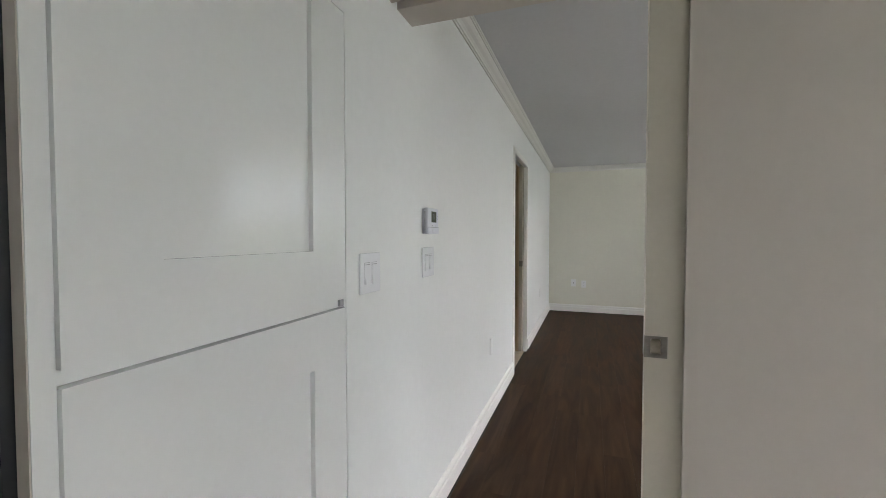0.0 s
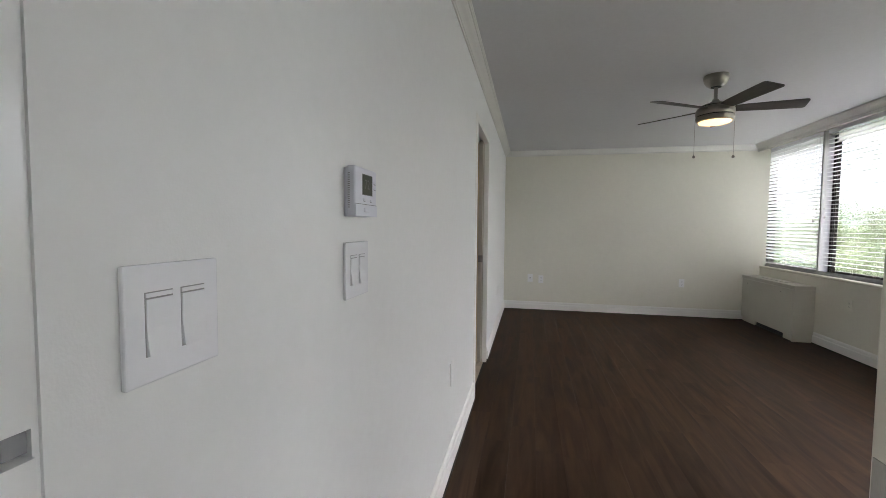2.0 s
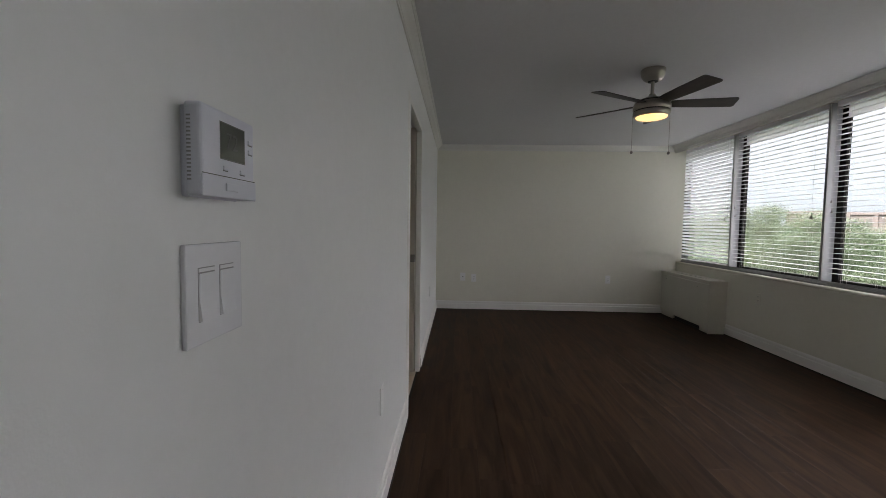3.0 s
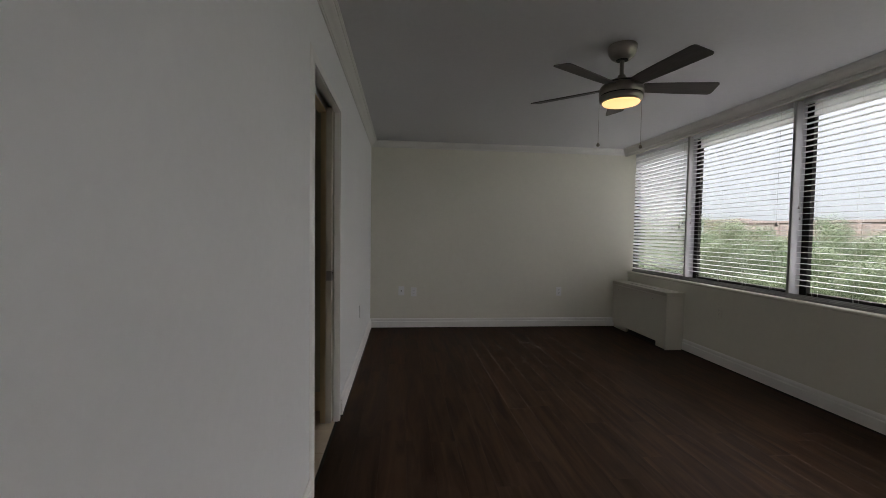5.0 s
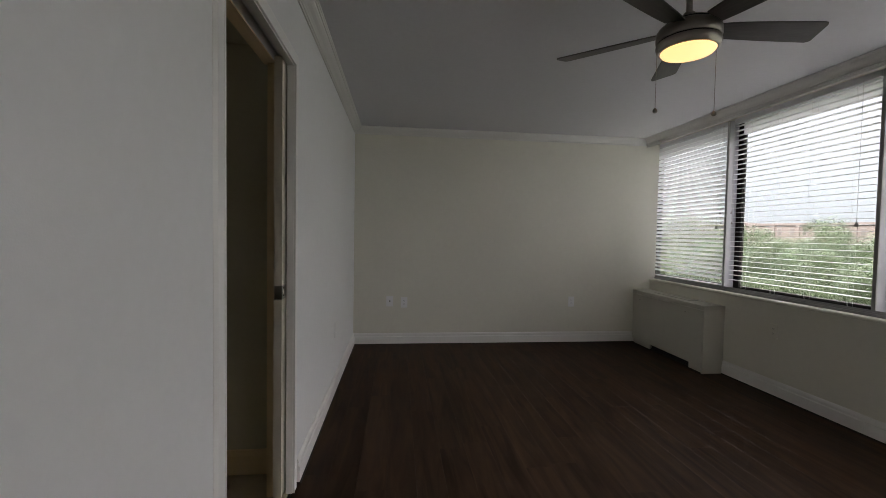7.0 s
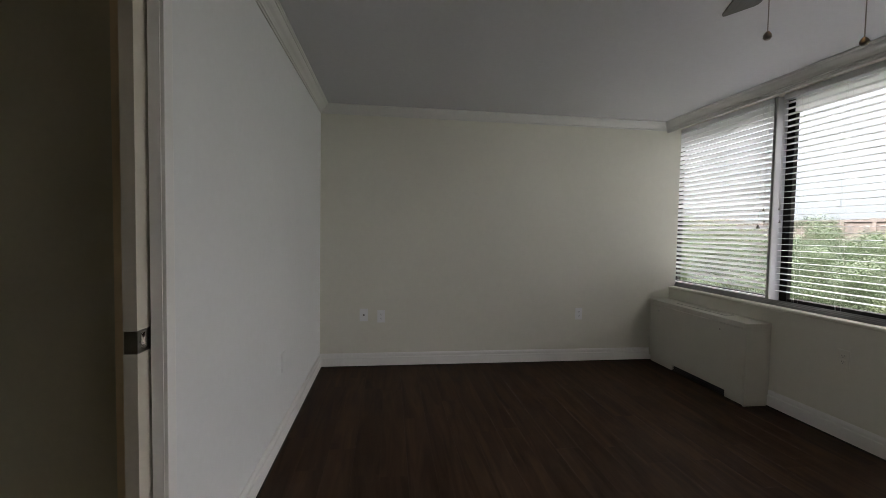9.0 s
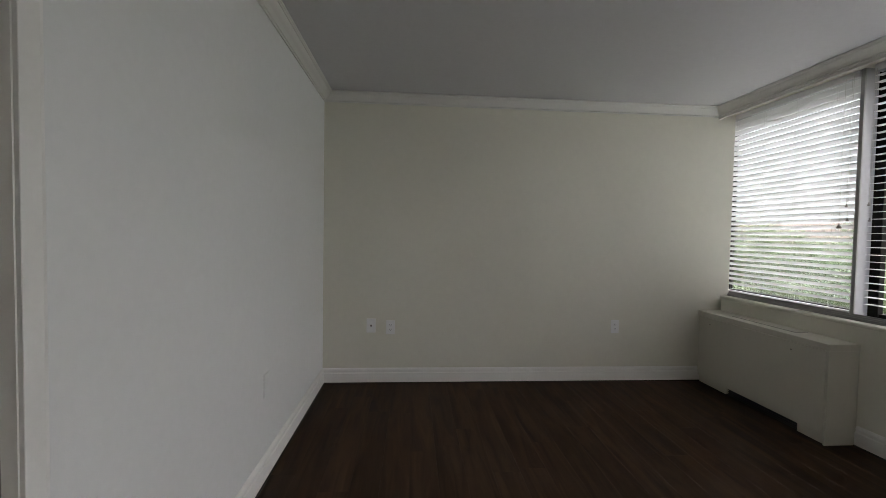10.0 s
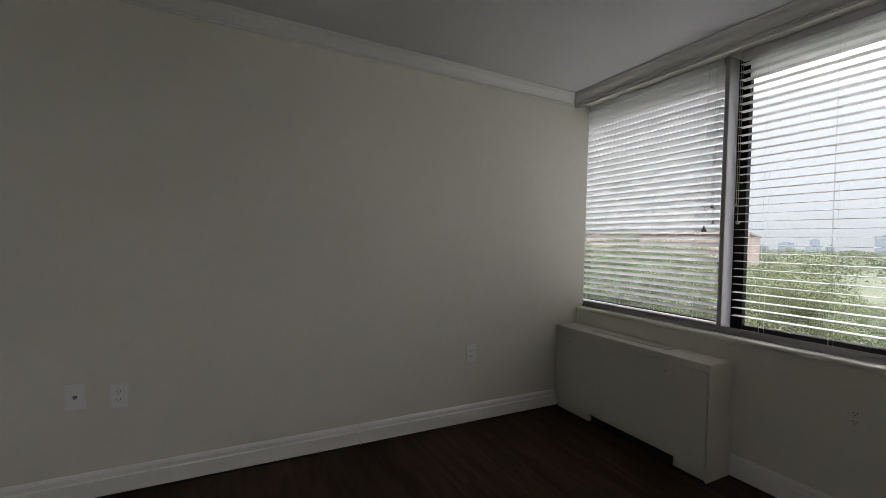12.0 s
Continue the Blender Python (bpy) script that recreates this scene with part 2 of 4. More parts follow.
def leaf_material(name, color, clump_scale):
    m = bpy.data.materials.new(name)
    m.use_nodes = True
    n, l = m.node_tree.nodes, m.node_tree.links
    p = n["Principled BSDF"]
    p.inputs["Roughness"].default_value = 0.6
    geo = n.new("ShaderNodeNewGeometry")
    r = n.new("ShaderNodeMapRange")
    r.inputs["To Min"].default_value, r.inputs["To Max"].default_value = 0.82, 1.18
    l.new(geo.outputs["Random Per Island"], r.inputs["Value"])
    clump = n.new("ShaderNodeTexNoise")
    clump.inputs["Scale"].default_value, clump.inputs["Detail"].default_value = clump_scale, 2.0
    l.new(geo.outputs["Position"], clump.inputs["Vector"])
    rc = n.new("ShaderNodeMapRange")
    rc.inputs["From Min"].default_value, rc.inputs["From Max"].default_value = 0.3, 0.7
    rc.inputs["To Min"].default_value, rc.inputs["To Max"].default_value = 0.68, 1.3
    l.new(clump.outputs["Fac"], rc.inputs["Value"])
    both = n.new("ShaderNodeMath")
    both.operation = "MULTIPLY"
    l.new(r.outputs["Result"], both.inputs[0])
    l.new(rc.outputs["Result"], both.inputs[1])
    info = n.new("ShaderNodeObjectInfo")
    r2 = n.new("ShaderNodeMapRange")
    r2.inputs["To Min"].default_value, r2.inputs["To Max"].default_value = 0.465, 0.525
    l.new(info.outputs["Random"], r2.inputs["Value"])
    hsv = n.new("ShaderNodeHueSaturation")
    hsv.inputs["Color"].default_value = (*color, 1)
    l.new(both.outputs["Value"], hsv.inputs["Value"])
    l.new(r2.outputs["Result"], hsv.inputs["Hue"])
    l.new(hsv.outputs["Color"], p.inputs["Base Color"])
    t = n.new("ShaderNodeBsdfTranslucent")
    l.new(hsv.outputs["Color"], t.inputs["Color"])
    mix = n.new("ShaderNodeMixShader")
    mix.inputs["Fac"].default_value = 0.22
    l.new(p.outputs["BSDF"], mix.inputs[1])
    l.new(t.outputs["BSDF"], mix.inputs[2])
    l.new(mix.outputs["Shader"], n["Material Output"].inputs["Surface"])
    return m


SLAT, FROST, GLASS, LAMP, PLANK = slat_material("blind_slat", 0.17), slat_material("frosted_panel", 0.5), glass_material(), lamp_material(), plank_material()
LEAF = leaf_material("leaf", (0.045, 0.069, 0.026), 0.55)
# Paler and bluer than LEAF, with distance haze put in the colour.
FAR_LEAF = leaf_material("hazed_far_leaf", (0.058, 0.076, 0.044), 0.03)


# ---- mesh helpers ----
def box(bm, x0, x1, y0, y1, z0, z1, bevel=0.0, segs=2):
    """Adds a box, its edges rounded by bevel, to bm."""
    vs = [bm.verts.new((x, y, z)) for x in (x0, x1) for y in (y0, y1) for z in (z0, z1)]
    fs = [bm.faces.new([vs[i] for i in q]) for q in ((0, 1, 3, 2), (4, 6, 7, 5), (0, 4, 5, 1), (2, 3, 7, 6), (0, 2, 6, 4), (1, 5, 7, 3))]
    if bevel:
        edges = list({e for f in fs for e in f.edges})
        bmesh.ops.bevel(bm, geom=edges, offset=bevel, segments=segs, profile=0.5, affect="EDGES", clamp_overlap=True)
    return bm


def boxes(*args, bevel=0.0):
    bm = bmesh.new()
    for a in args:
        box(bm, *a, bevel=bevel)
    return bm


def mesh_of(name, bm, material, smooth=False):
    bmesh.ops.recalc_face_normals(bm, faces=bm.faces)
    me = bpy.data.meshes.new(name)
    bm.to_mesh(me)
    bm.free()
    me.materials.append(material)
    if smooth:
        for f in me.polygons:
            f.use_smooth = True
        me.set_sharp_from_angle(angle=radians(35))
    return me


def thing(name, label, category, at=(0, 0, 0), group="", rz=0.0):
    ob = new(name)
    ob.empty_display_size = 0.1
    ob.matrix_basis = pose(*at, 0, 0, rz)
    return tagged(ob, label, category, group)


def part(name, bm, material, parent, label="", smooth=False):
    ob = new(name, mesh_of(name, bm, material, smooth))
    ob.parent = parent
    if label:
        tagged(ob, label)
    return ob


def structure(name, bm, material, label, category, smooth=False):
    return tagged(new(name, mesh_of(name, bm, material, smooth)), label, category, "", "structure")


def lathe(bm, profile, segs=40, x=0.0, y=0.0):
    """Spins a profile of (radius, z) round the upright axis at x, y."""
    rings = []
    for r, z in profile:
        if r < 1e-5:
            rings.append([bm.verts.new((x, y, z))])
        else:
            rings.append([bm.verts.new((x + r * math.cos(2 * math.pi * k / segs), y + r * math.sin(2 * math.pi * k / segs), z)) for k in range(segs)])
    for a, b in zip(rings, rings[1:]):
        for k in range(segs):
            j = (k + 1) % segs
            q = [a[k % len(a)], a[j % len(a)], b[j % len(b)], b[k % len(b)]]
            q = [v for i, v in enumerate(q) if v not in q[:i]]
            if len(q) > 2:
                bm.faces.new(q)
    return bm


def sweep(bm, profile, start, end, side, mitre0=0.0, mitre1=0.0):
    """Extrudes a profile of (out, z) along the floor line start-end; side is the way out of the wall. mitre: how the ends run back per metre out."""
    s, e, w = Vector((*start, 0)), Vector((*end, 0)), Vector((*side, 0))
    d = (e - s).normalized()
    ends = []
    for p, m in ((s, mitre0), (e, -mitre1)):
        ends.append([bm.verts.new(p + w * o + d * (m * o) + Vector((0, 0, z))) for o, z in profile])
    n = len(profile)
    for k in range(n):
        j = (k + 1) % n
        bm.faces.new((ends[0][k], ends[0][j], ends[1][j], ends[1][k]))
    bm.faces.new(ends[0])
    bm.faces.new(ends[1][::-1])
    return bm


def tube(bm, a, b, r, segs=8, r2=None):
    a, b = Vector(a), Vector(b)
    r2 = r if r2 is None else r2
    q = (b - a).to_track_quat("Z", "Y").to_matrix()
    rings = [[bm.verts.new(p + q @ Vector((rr * math.cos(2 * math.pi * k / segs), rr * math.sin(2 * math.pi * k / segs), 0))) for k in range(segs)] for p, rr in ((a, r), (b, r2))]
    for k in range(segs):
        j = (k + 1) % segs
        bm.faces.new((rings[0][k], rings[0][j], rings[1][j], rings[1][k]))
    bm.faces.new(rings[0][::-1])
    bm.faces.new(rings[1])
    return bm


# ---- plan, in metres ----
XL, XR, YF, H = -0.6, 2.99, 7.1, 2.472       # room: west face, east face under the windows, north face, ceiling
YS = 1.193                                  # room face of the south partition
TW = 0.13                                   # thickness of the west wall
SILL = 0.785
WX = 3.06                                   # room face of the mullions
MULL = (6.0, 4.705, 3.41, 2.115, 1.24)                   # south edge of each mullion; the bays south of 3.41 are unseen and added
MW = 0.045
D0, D1, DH = 3.553, 4.358, 2.068              # bathroom doorway in the west wall
C0, C1, CZ = 0.0, 0.714, 1.94               # wall cabinet in the hall
YB = -3.2                                   # south face of the front room
FRONT_ADDED = ((-0.85, 0.85), (-2.7, -1.4))       # its windows in the same band, unseen and added to brighten the hall

# ---- walls ----
bm = boxes((XL - TW, XL, C1, D0, 0, H), (XL - TW, XL, D1 + 0.76, YF, 0, H), (XL - 0.030, XL, D1, D1 + 0.76, 0, H), (XL - 0.096, XL - 0.080, D1, 4.55, 0, H), (XL - TW, XL - 0.080, 4.55, D1 + 0.76, 0, H), (XL - 0.080, XL - 0.030, D1, D1 + 0.76, 2.12, H), (XL - 0.030, XL, D0, D1, DH, H), (XL - TW, XL - 0.082, D0, D1, DH, H), (XL - 0.082, XL - 0.030, D0, D1, 2.12, H),
           (XL - TW, XL, C0 - 0.03, C1, CZ, H), (XL - TW, XL, YB, C0 - 0.5, 0, H), (XL - TW, XL, C0 - 0.5, C0 - 0.03, 2.1, H))
structure("wall_west", bm, PAINT, "off-white painted plaster wall with a doorway and switches", "wall")
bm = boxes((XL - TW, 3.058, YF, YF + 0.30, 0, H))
structure("wall_north", bm, WARM_CAST_PAINT, "plain painted end wall with outlets, warm light put in its cream colour", "wall")
YE = MULL[4]
bm = boxes((XR, 3.26, YE, YF, 0, SILL - 0.03), (3.058, 3.26, YF, YF + 0.30, 0, SILL - 0.03), (XR, 3.26, FRONT_ADDED[0][1], YE, 0, H), (3.0, 3.26, YE, YF, 2.42, H), (3.058, 3.26, YF, YF + 0.30, 2.42, H), (XR, 3.26, YB, FRONT_ADDED[0][1], 0, SILL), (XR, 3.26, YB, FRONT_ADDED[0][1], 2.3, H), (XR, 3.26, FRONT_ADDED[1][1], FRONT_ADDED[0][0], SILL, 2.3), (XR, 3.26, YB, FRONT_ADDED[1][0], SILL, 2.3))
structure("wall_east", bm, WARM_CAST_PAINT, "painted wall below the window band, warm light put in its cream colour", "wall")
bm = boxes((0.327, XR, 1.005, 1.016, 0, H), (0.327, XR, 1.061, YS, 0, H), (XL, 0.327, 0.985, 1.016, 2.125, H), (XL, 0.327, 1.061, YS, 2.125, H), (XL, 0.327, 1.016, 1.061, 2.2, H))
structure("wall_south", bm, GREIGE, "warm off-white partition with a pocket for the sliding door", "wall")
# Never in view; added to close the front room.
bm = boxes((XL - TW, 3.26, YB - 0.1, YB, 0, H))
structure("wall_front_room", bm, PAINT, "unseen off-white painted end wall added to close the front room", "wall")
# Near-black boxes: the dark of a shadowed opening is put in their colour.
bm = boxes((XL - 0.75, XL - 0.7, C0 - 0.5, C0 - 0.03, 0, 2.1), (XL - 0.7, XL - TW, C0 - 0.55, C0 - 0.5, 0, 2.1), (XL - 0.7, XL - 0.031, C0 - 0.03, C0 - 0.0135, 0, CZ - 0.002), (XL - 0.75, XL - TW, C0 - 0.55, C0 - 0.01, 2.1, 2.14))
structure("wall_alcove", bm, RECESS_SHADE, "near-black lining standing for the shade of a recess beside the cabinet", "wall")
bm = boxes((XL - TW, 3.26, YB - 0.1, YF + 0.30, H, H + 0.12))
structure("ceiling", bm, CEILING, "flat white ceiling, dimmed to grey in its paint colour", "ceiling")

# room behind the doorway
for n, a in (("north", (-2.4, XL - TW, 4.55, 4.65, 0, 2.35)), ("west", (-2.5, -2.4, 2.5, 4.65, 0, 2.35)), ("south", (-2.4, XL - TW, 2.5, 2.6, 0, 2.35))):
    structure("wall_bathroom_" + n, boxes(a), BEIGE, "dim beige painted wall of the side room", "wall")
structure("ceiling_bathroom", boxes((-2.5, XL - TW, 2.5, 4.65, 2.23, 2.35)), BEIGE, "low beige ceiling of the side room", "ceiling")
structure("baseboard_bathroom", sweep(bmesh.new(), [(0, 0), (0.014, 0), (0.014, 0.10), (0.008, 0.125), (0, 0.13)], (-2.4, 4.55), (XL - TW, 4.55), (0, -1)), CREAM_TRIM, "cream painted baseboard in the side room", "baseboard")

# ---- baseboards and crown ----
BASE = [(0, 0.009), (0.017, 0.009), (0.017, 0.086), (0.014, 0.090), (0.010, 0.092), (0.010, 0.106), (0.012, 0.109), (0.010, 0.118), (0.005, 0.127), (0, 0.130)]
runs = [((XL, C1 + 0.002), (XL, D0 - 0.067), (1, 0), 0, 0), ((XL, D1 + 0.077), (XL, YF), (1, 0), 0, 1), ((XL, YF), (2.795, YF), (0, -1), 1, 0), ((XR, 5.9), (XR, YS), (-1, 0), 0, 1), ((XR, YS), (0.45, YS), (0, 1), 1, 0)]
bm = bmesh.new()
for a, b, w, m0, m1 in runs:
    sweep(bm, BASE, a, b, w, m0, m1)
# Dark strip draws the shadow line between baseboard and floor.
gap_shade = bmesh.new()
for a, b, w, m0, m1 in runs:
    sweep(gap_shade, [(0.001, 0.0005), (0.024, 0.0005), (0.022, 0.007), (0.016, 0.0085), (0.001, 0.0085)], a, b, w, m0, m1)
structure("trim_floor_edge", gap_shade, UNDER, "dark brown strip standing for the shadow gap at the floor edge", "trim")
structure("baseboard", bm, TRIM, "white painted stepped baseboard", "baseboard")
CROWN = [(0, H), (0, H - 0.078), (0.009, H - 0.078), (0.011, H - 0.072), (0.006, H - 0.068), (0.006, H - 0.064), (0.014, H - 0.061), (0.018, H - 0.055), (0.028, H - 0.045),
         (0.044, H - 0.034), (0.056, H - 0.022), (0.059, H - 0.015), (0.066, H - 0.015), (0.070, H - 0.010), (0.076, H - 0.008), (0.076, H)]
PX = 2.898                                  # room face of the pelmet
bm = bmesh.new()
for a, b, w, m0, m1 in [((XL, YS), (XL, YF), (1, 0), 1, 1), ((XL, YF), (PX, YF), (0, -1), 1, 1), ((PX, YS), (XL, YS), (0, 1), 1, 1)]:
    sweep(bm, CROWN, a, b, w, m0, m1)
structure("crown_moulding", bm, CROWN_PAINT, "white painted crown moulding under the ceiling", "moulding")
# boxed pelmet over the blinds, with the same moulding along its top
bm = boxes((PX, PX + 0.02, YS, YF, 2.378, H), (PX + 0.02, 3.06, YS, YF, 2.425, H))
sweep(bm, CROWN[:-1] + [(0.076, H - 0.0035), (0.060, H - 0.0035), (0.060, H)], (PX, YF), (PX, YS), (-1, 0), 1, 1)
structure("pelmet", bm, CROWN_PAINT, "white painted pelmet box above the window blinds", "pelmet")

# ---- casing of the west doorway ----
def prism(bm, outline, a, b, along_y=False):
    """Extrudes an outline: of (x, y) from z = a to b, or of (x, z) from y = a to b."""
    ends = [[bm.verts.new((p, e, q) if along_y else (p, q, e)) for p, q in outline] for e in (a, b)]
    n = len(outline)
    for k in range(n):
        j = (k + 1) % n
        bm.faces.new((ends[0][k], ends[0][j], ends[1][j], ends[1][k]))
    bm.faces.new(ends[0])
    bm.faces.new(ends[1][::-1])
    return bm


# outward and across: a thin outer edge rising to a flat inner half with a bead
CASING = [(-0.001, 0.066), (0.001, 0.066), (0.008, 0.050), (0.008, 0.010), (0.010, 0.008), (0.010, 0.001), (0.009, 0.0), (-0.001, 0.0)]
bm = bmesh.new()
prism(bm, [(XL + o, D0 - a) for o, a in CASING], 0, DH)
prism(bm, [(XL + o, D1 + a) for o, a in CASING], 0, DH)
prism(bm, [(XL + o, DH + a) for o, a in CASING], D0, D1, True)
for ya, sgn in ((D0, -1), (D1, 1)):             # mitred corner blocks
    inner = [bm.verts.new((XL + o, ya + sgn * a, DH)) for o, a in CASING]
    top = [bm.verts.new((XL + o, ya, DH + a)) for o, a in CASING]
    mitre = [bm.verts.new((XL + o, ya + sgn * a, DH + a)) for o, a in CASING]
    for p, q in ((inner, mitre), (mitre, top)):
        for k in range(len(CASING)):
            m = (k + 1) % len(CASING)
            bm.faces.new((p[k], p[m], q[m], q[k]))
structure("trim_doorway", bm, TRIM, "white painted sloped door casing with a small inner bead", "trim")
bm = boxes((XL - TW, XL, D0 - 0.001, D0 + 0.004, 0, DH), (XL - 0.031, XL, D1 - 0.004, D1 + 0.001, 0, DH), (XL - 0.031, XL, D0, D1, DH - 0.004, DH + 0.001))
structure("trim_doorway_jamb", bm, TRIM, "white painted door jamb", "trim")
bm = boxes((XL - 0.116, XL - 0.081, D1 - 0.020, D1 + 0.001, 0, DH), (XL - TW - 0.006, XL - 0.081, D0, D1, DH - 0.006, DH + 0.001))
structure("trim_inner_jamb", bm, CREAM_TRIM, "cream painted inner half of the split jamb", "trim")


def pull_cup(bm, cx, cz, a, c, depth, y, s):
    """A dished cup with a rounded-rectangle rim, sunk by depth behind the plane y; s is the way out."""
    rings = []
    for k in range(6):
        u = k / 5
        f, d = math.cos(u * math.pi / 2) ** 0.55 if k < 5 else 0.0, depth * math.sin(u * math.pi / 2)
        if k == 5:
            rings.append([bm.verts.new((cx, y - s * d, cz))])
            continue
        ring = []
        for q in range(24):
            w = 2 * math.pi * q / 24
            co, si = math.cos(w), math.sin(w)
            ring.append(bm.verts.new((cx + a * f * math.copysign(abs(co) ** 0.45, co), y - s * d, cz + c * f * math.copysign(abs(si) ** 0.45, si))))
        rings.append(ring)
    for p, r in zip(rings, rings[1:]):
        for q in range(24):
            n = (q + 1) % 24
            bm.faces.new((p[q], p[n], r[n], r[q]) if len(r) > 1 else (p[q], p[n], r[0]))
    return bm


def pocket_door(x_edge, y_edge, along_y, length, height, zpull, label):
    """A flush sliding slab that shows its leading edge; the dished pull is let into face and edge."""
    t = thing("door_1" if not along_y else "door_2", label, "door", (x_edge, y_edge, 0), rz=90 if along_y else 0)
    t["kind"] = "structure"
    # local: x runs into the pocket, y across the slab
    zl, zh = zpull - 0.024, zpull + 0.028
    bm = boxes((0, length, 0.013, 0.036, 0.012, height), (0, 0.013, 0, 0.013, 0.012, height), (0.045, length, 0, 0.013, 0.012, height), (0.013, 0.045, 0, 0.013, 0.012, zl), (0.013, 0.045, 0, 0.013, zh, height))
    part("door_leaf", bm, TAN_DOOR, t)
    part("edge_pull", boxes((-0.0015, 0.001, -0.0016, 0.033, zpull - 0.032, zpull + 0.032), bevel=0.0006), STEEL, t, "satin steel edge plate")
    bm = boxes((0.0, 0.015, -0.0016, 0, zpull - 0.032, zpull + 0.032), (0.043, 0.060, -0.0016, 0, zpull - 0.032, zpull + 0.032),
               (0.015, 0.043, -0.0016, 0, zpull + 0.024, zpull + 0.032), (0.015, 0.043, -0.0016, 0, zpull - 0.032, zpull - 0.020))
    plate = part("flush_pull", bm, STEEL, t, "satin steel flush pull plate")
    part("pull_cup", pull_cup(bmesh.new(), 0.029, zpull + 0.002, 0.0145, 0.0225, 0.011, -0.0008, -1), CHROME if along_y else STEEL_CUP, plate, "polished dished cup", True)
    for sx in (0.008, 0.051):
        part("screw", tube(bmesh.new(), (sx, -0.0016, zpull), (sx, -0.0024, zpull), 0.0028, 10), NICKEL, plate)
    return t


pocket_door(0.226, 1.02, False, 0.85, 2.11, 0.975, "cream painted flush pocket door, slid open")
pocket_door(XL - 0.0395, 4.304, True, 0.74, 2.085, 0.995, "cream painted flush pocket door, slid into the wall")

# ---- windows ----
edges = [YF] + [v for m in MULL for v in (m + MW, m)]
bays = [(edges[2 * k + 1], edges[2 * k]) for k in range(5)]      # (south, north) of each bay
for k, y in enumerate(MULL):
    m = thing("mullion", "grey anodised mullion post between two windows", "mullion", (0, 0, SILL), "window mullions")
    m["kind"] = "structure"
    part("post", boxes((WX, WX + 0.012, y + 0.019, y + MW, 0, 1.64), bevel=0.002), ALUMINIUM, m)
    part("reveal_board", boxes((WX + 0.012, 3.16, y + 0.020, y + MW - 0.001, 0, 1.64)), REVEAL, m, "pale grey painted reveal")
    part("frame_cap", boxes((3.16, 3.195, y - 0.042, y + MW + 0.042, 0, 1.64)), BRONZE, m, "dark bronze window frame")
# frame, panes and sill
bm = boxes((2.974, 3.086, YE, YF - 0.001, SILL - 0.03, SILL - 0.003), bevel=0.009)
structure("window_sill", bm, WARM_CAST_PAINT, "rounded window sill painted like the cream-tinted wall", "sill")
bm = boxes((3.046, 3.0525, YE, YF, SILL - 0.003, SILL + 0.016), (3.0540, 3.0595, YE, YF, SILL - 0.003, SILL + 0.026), (3.0605, 3.064, YE, YF, SILL - 0.003, SILL + 0.038), bevel=0.0015)
structure("trim_sill_track", bm, TRACK, "grey metal track along the sill", "trim")
# Windows 4 and 5 are out of view, added to light the west wall.
for k, (y0, y1) in enumerate(bays):
    w = thing("window_%d" % (k + 1), "fixed window with dark bronze frame and clear glass", "window", (0, 0, SILL))
    w["kind"] = "structure"
    yn = y1 if k else y1 + 0.192                # the first window runs on behind the end wall
    f = boxes((3.17, 3.24, y0, yn, 0, 0.045), (3.0865, 3.17, y0, yn, -0.03, 0.006))
    if k == 0:
        box(f, 3.17, 3.26, yn, yn + 0.1, -0.03, 1.64)
        box(f, 3.058, 3.17, yn, yn + 0.1, -0.03, 1.64)
    part("window_frame", f, BRONZE, w)
    g = part("pane", boxes((3.197, 3.203, y0 - 0.02, yn + (0.02 if k else -0.001), 0.03, 1.54)), GLASS, w)
    g.visible_shadow = False
    part("head_panel", boxes((3.155, 3.163, y0 + 0.043, yn - (0.043 if k else 0), 1.505, 1.64)), FROST, w, "pale frosted head panel above the glass")

# Unseen windows, added and left without blinds to brighten the hall.
for k, (y0, y1) in enumerate(FRONT_ADDED):
    w = thing("window_%d" % (k + 6), "fixed window with dark bronze frame and clear glass", "window", (0, 0, SILL))
    w["kind"] = "structure"
    part("window_frame", boxes((3.15, 3.24, y0, y1, 0, 0.05), (3.15, 3.24, y0, y1, 1.465, 1.515), (3.15, 3.24, y0, y0 + 0.05, 0.05, 1.465), (3.15, 3.24, y1 - 0.05, y1, 0.05, 1.465)), BRONZE, w)
    g = part("pane", boxes((3.20, 3.206, y0 + 0.04, y1 - 0.04, 0.04, 1.475)), GLASS, w)
    g.visible_shadow = False

# ---- blinds ----
PITCH = 0.0455


def slat_mesh():
    bm = bmesh.new()
    n, w, th = 6, 0.050, 0.0017
    rows = []
    for i in range(n + 1):
        u = -w / 2 + w * i / n
        z = 0.0018 * (1 - (2 * u / w) ** 2)
        rows.append([bm.verts.new((u, y, z + dz)) for y in (-0.5, 0.5) for dz in (0, th)])
    for a, c in zip(rows, rows[1:]):
        for p, q in ((0, 2), (3, 1), (1, 0), (2, 3)):
            bm.faces.new((a[p], a[q], c[q], c[p]))
    bm.faces.new((rows[0][0], rows[0][1], rows[0][3], rows[0][2]))
    bm.faces.new((rows[-1][0], rows[-1][2], rows[-1][3], rows[-1][1]))
    return mesh_of("slat", bm, SLAT)


SLAT_MESH = slat_mesh()


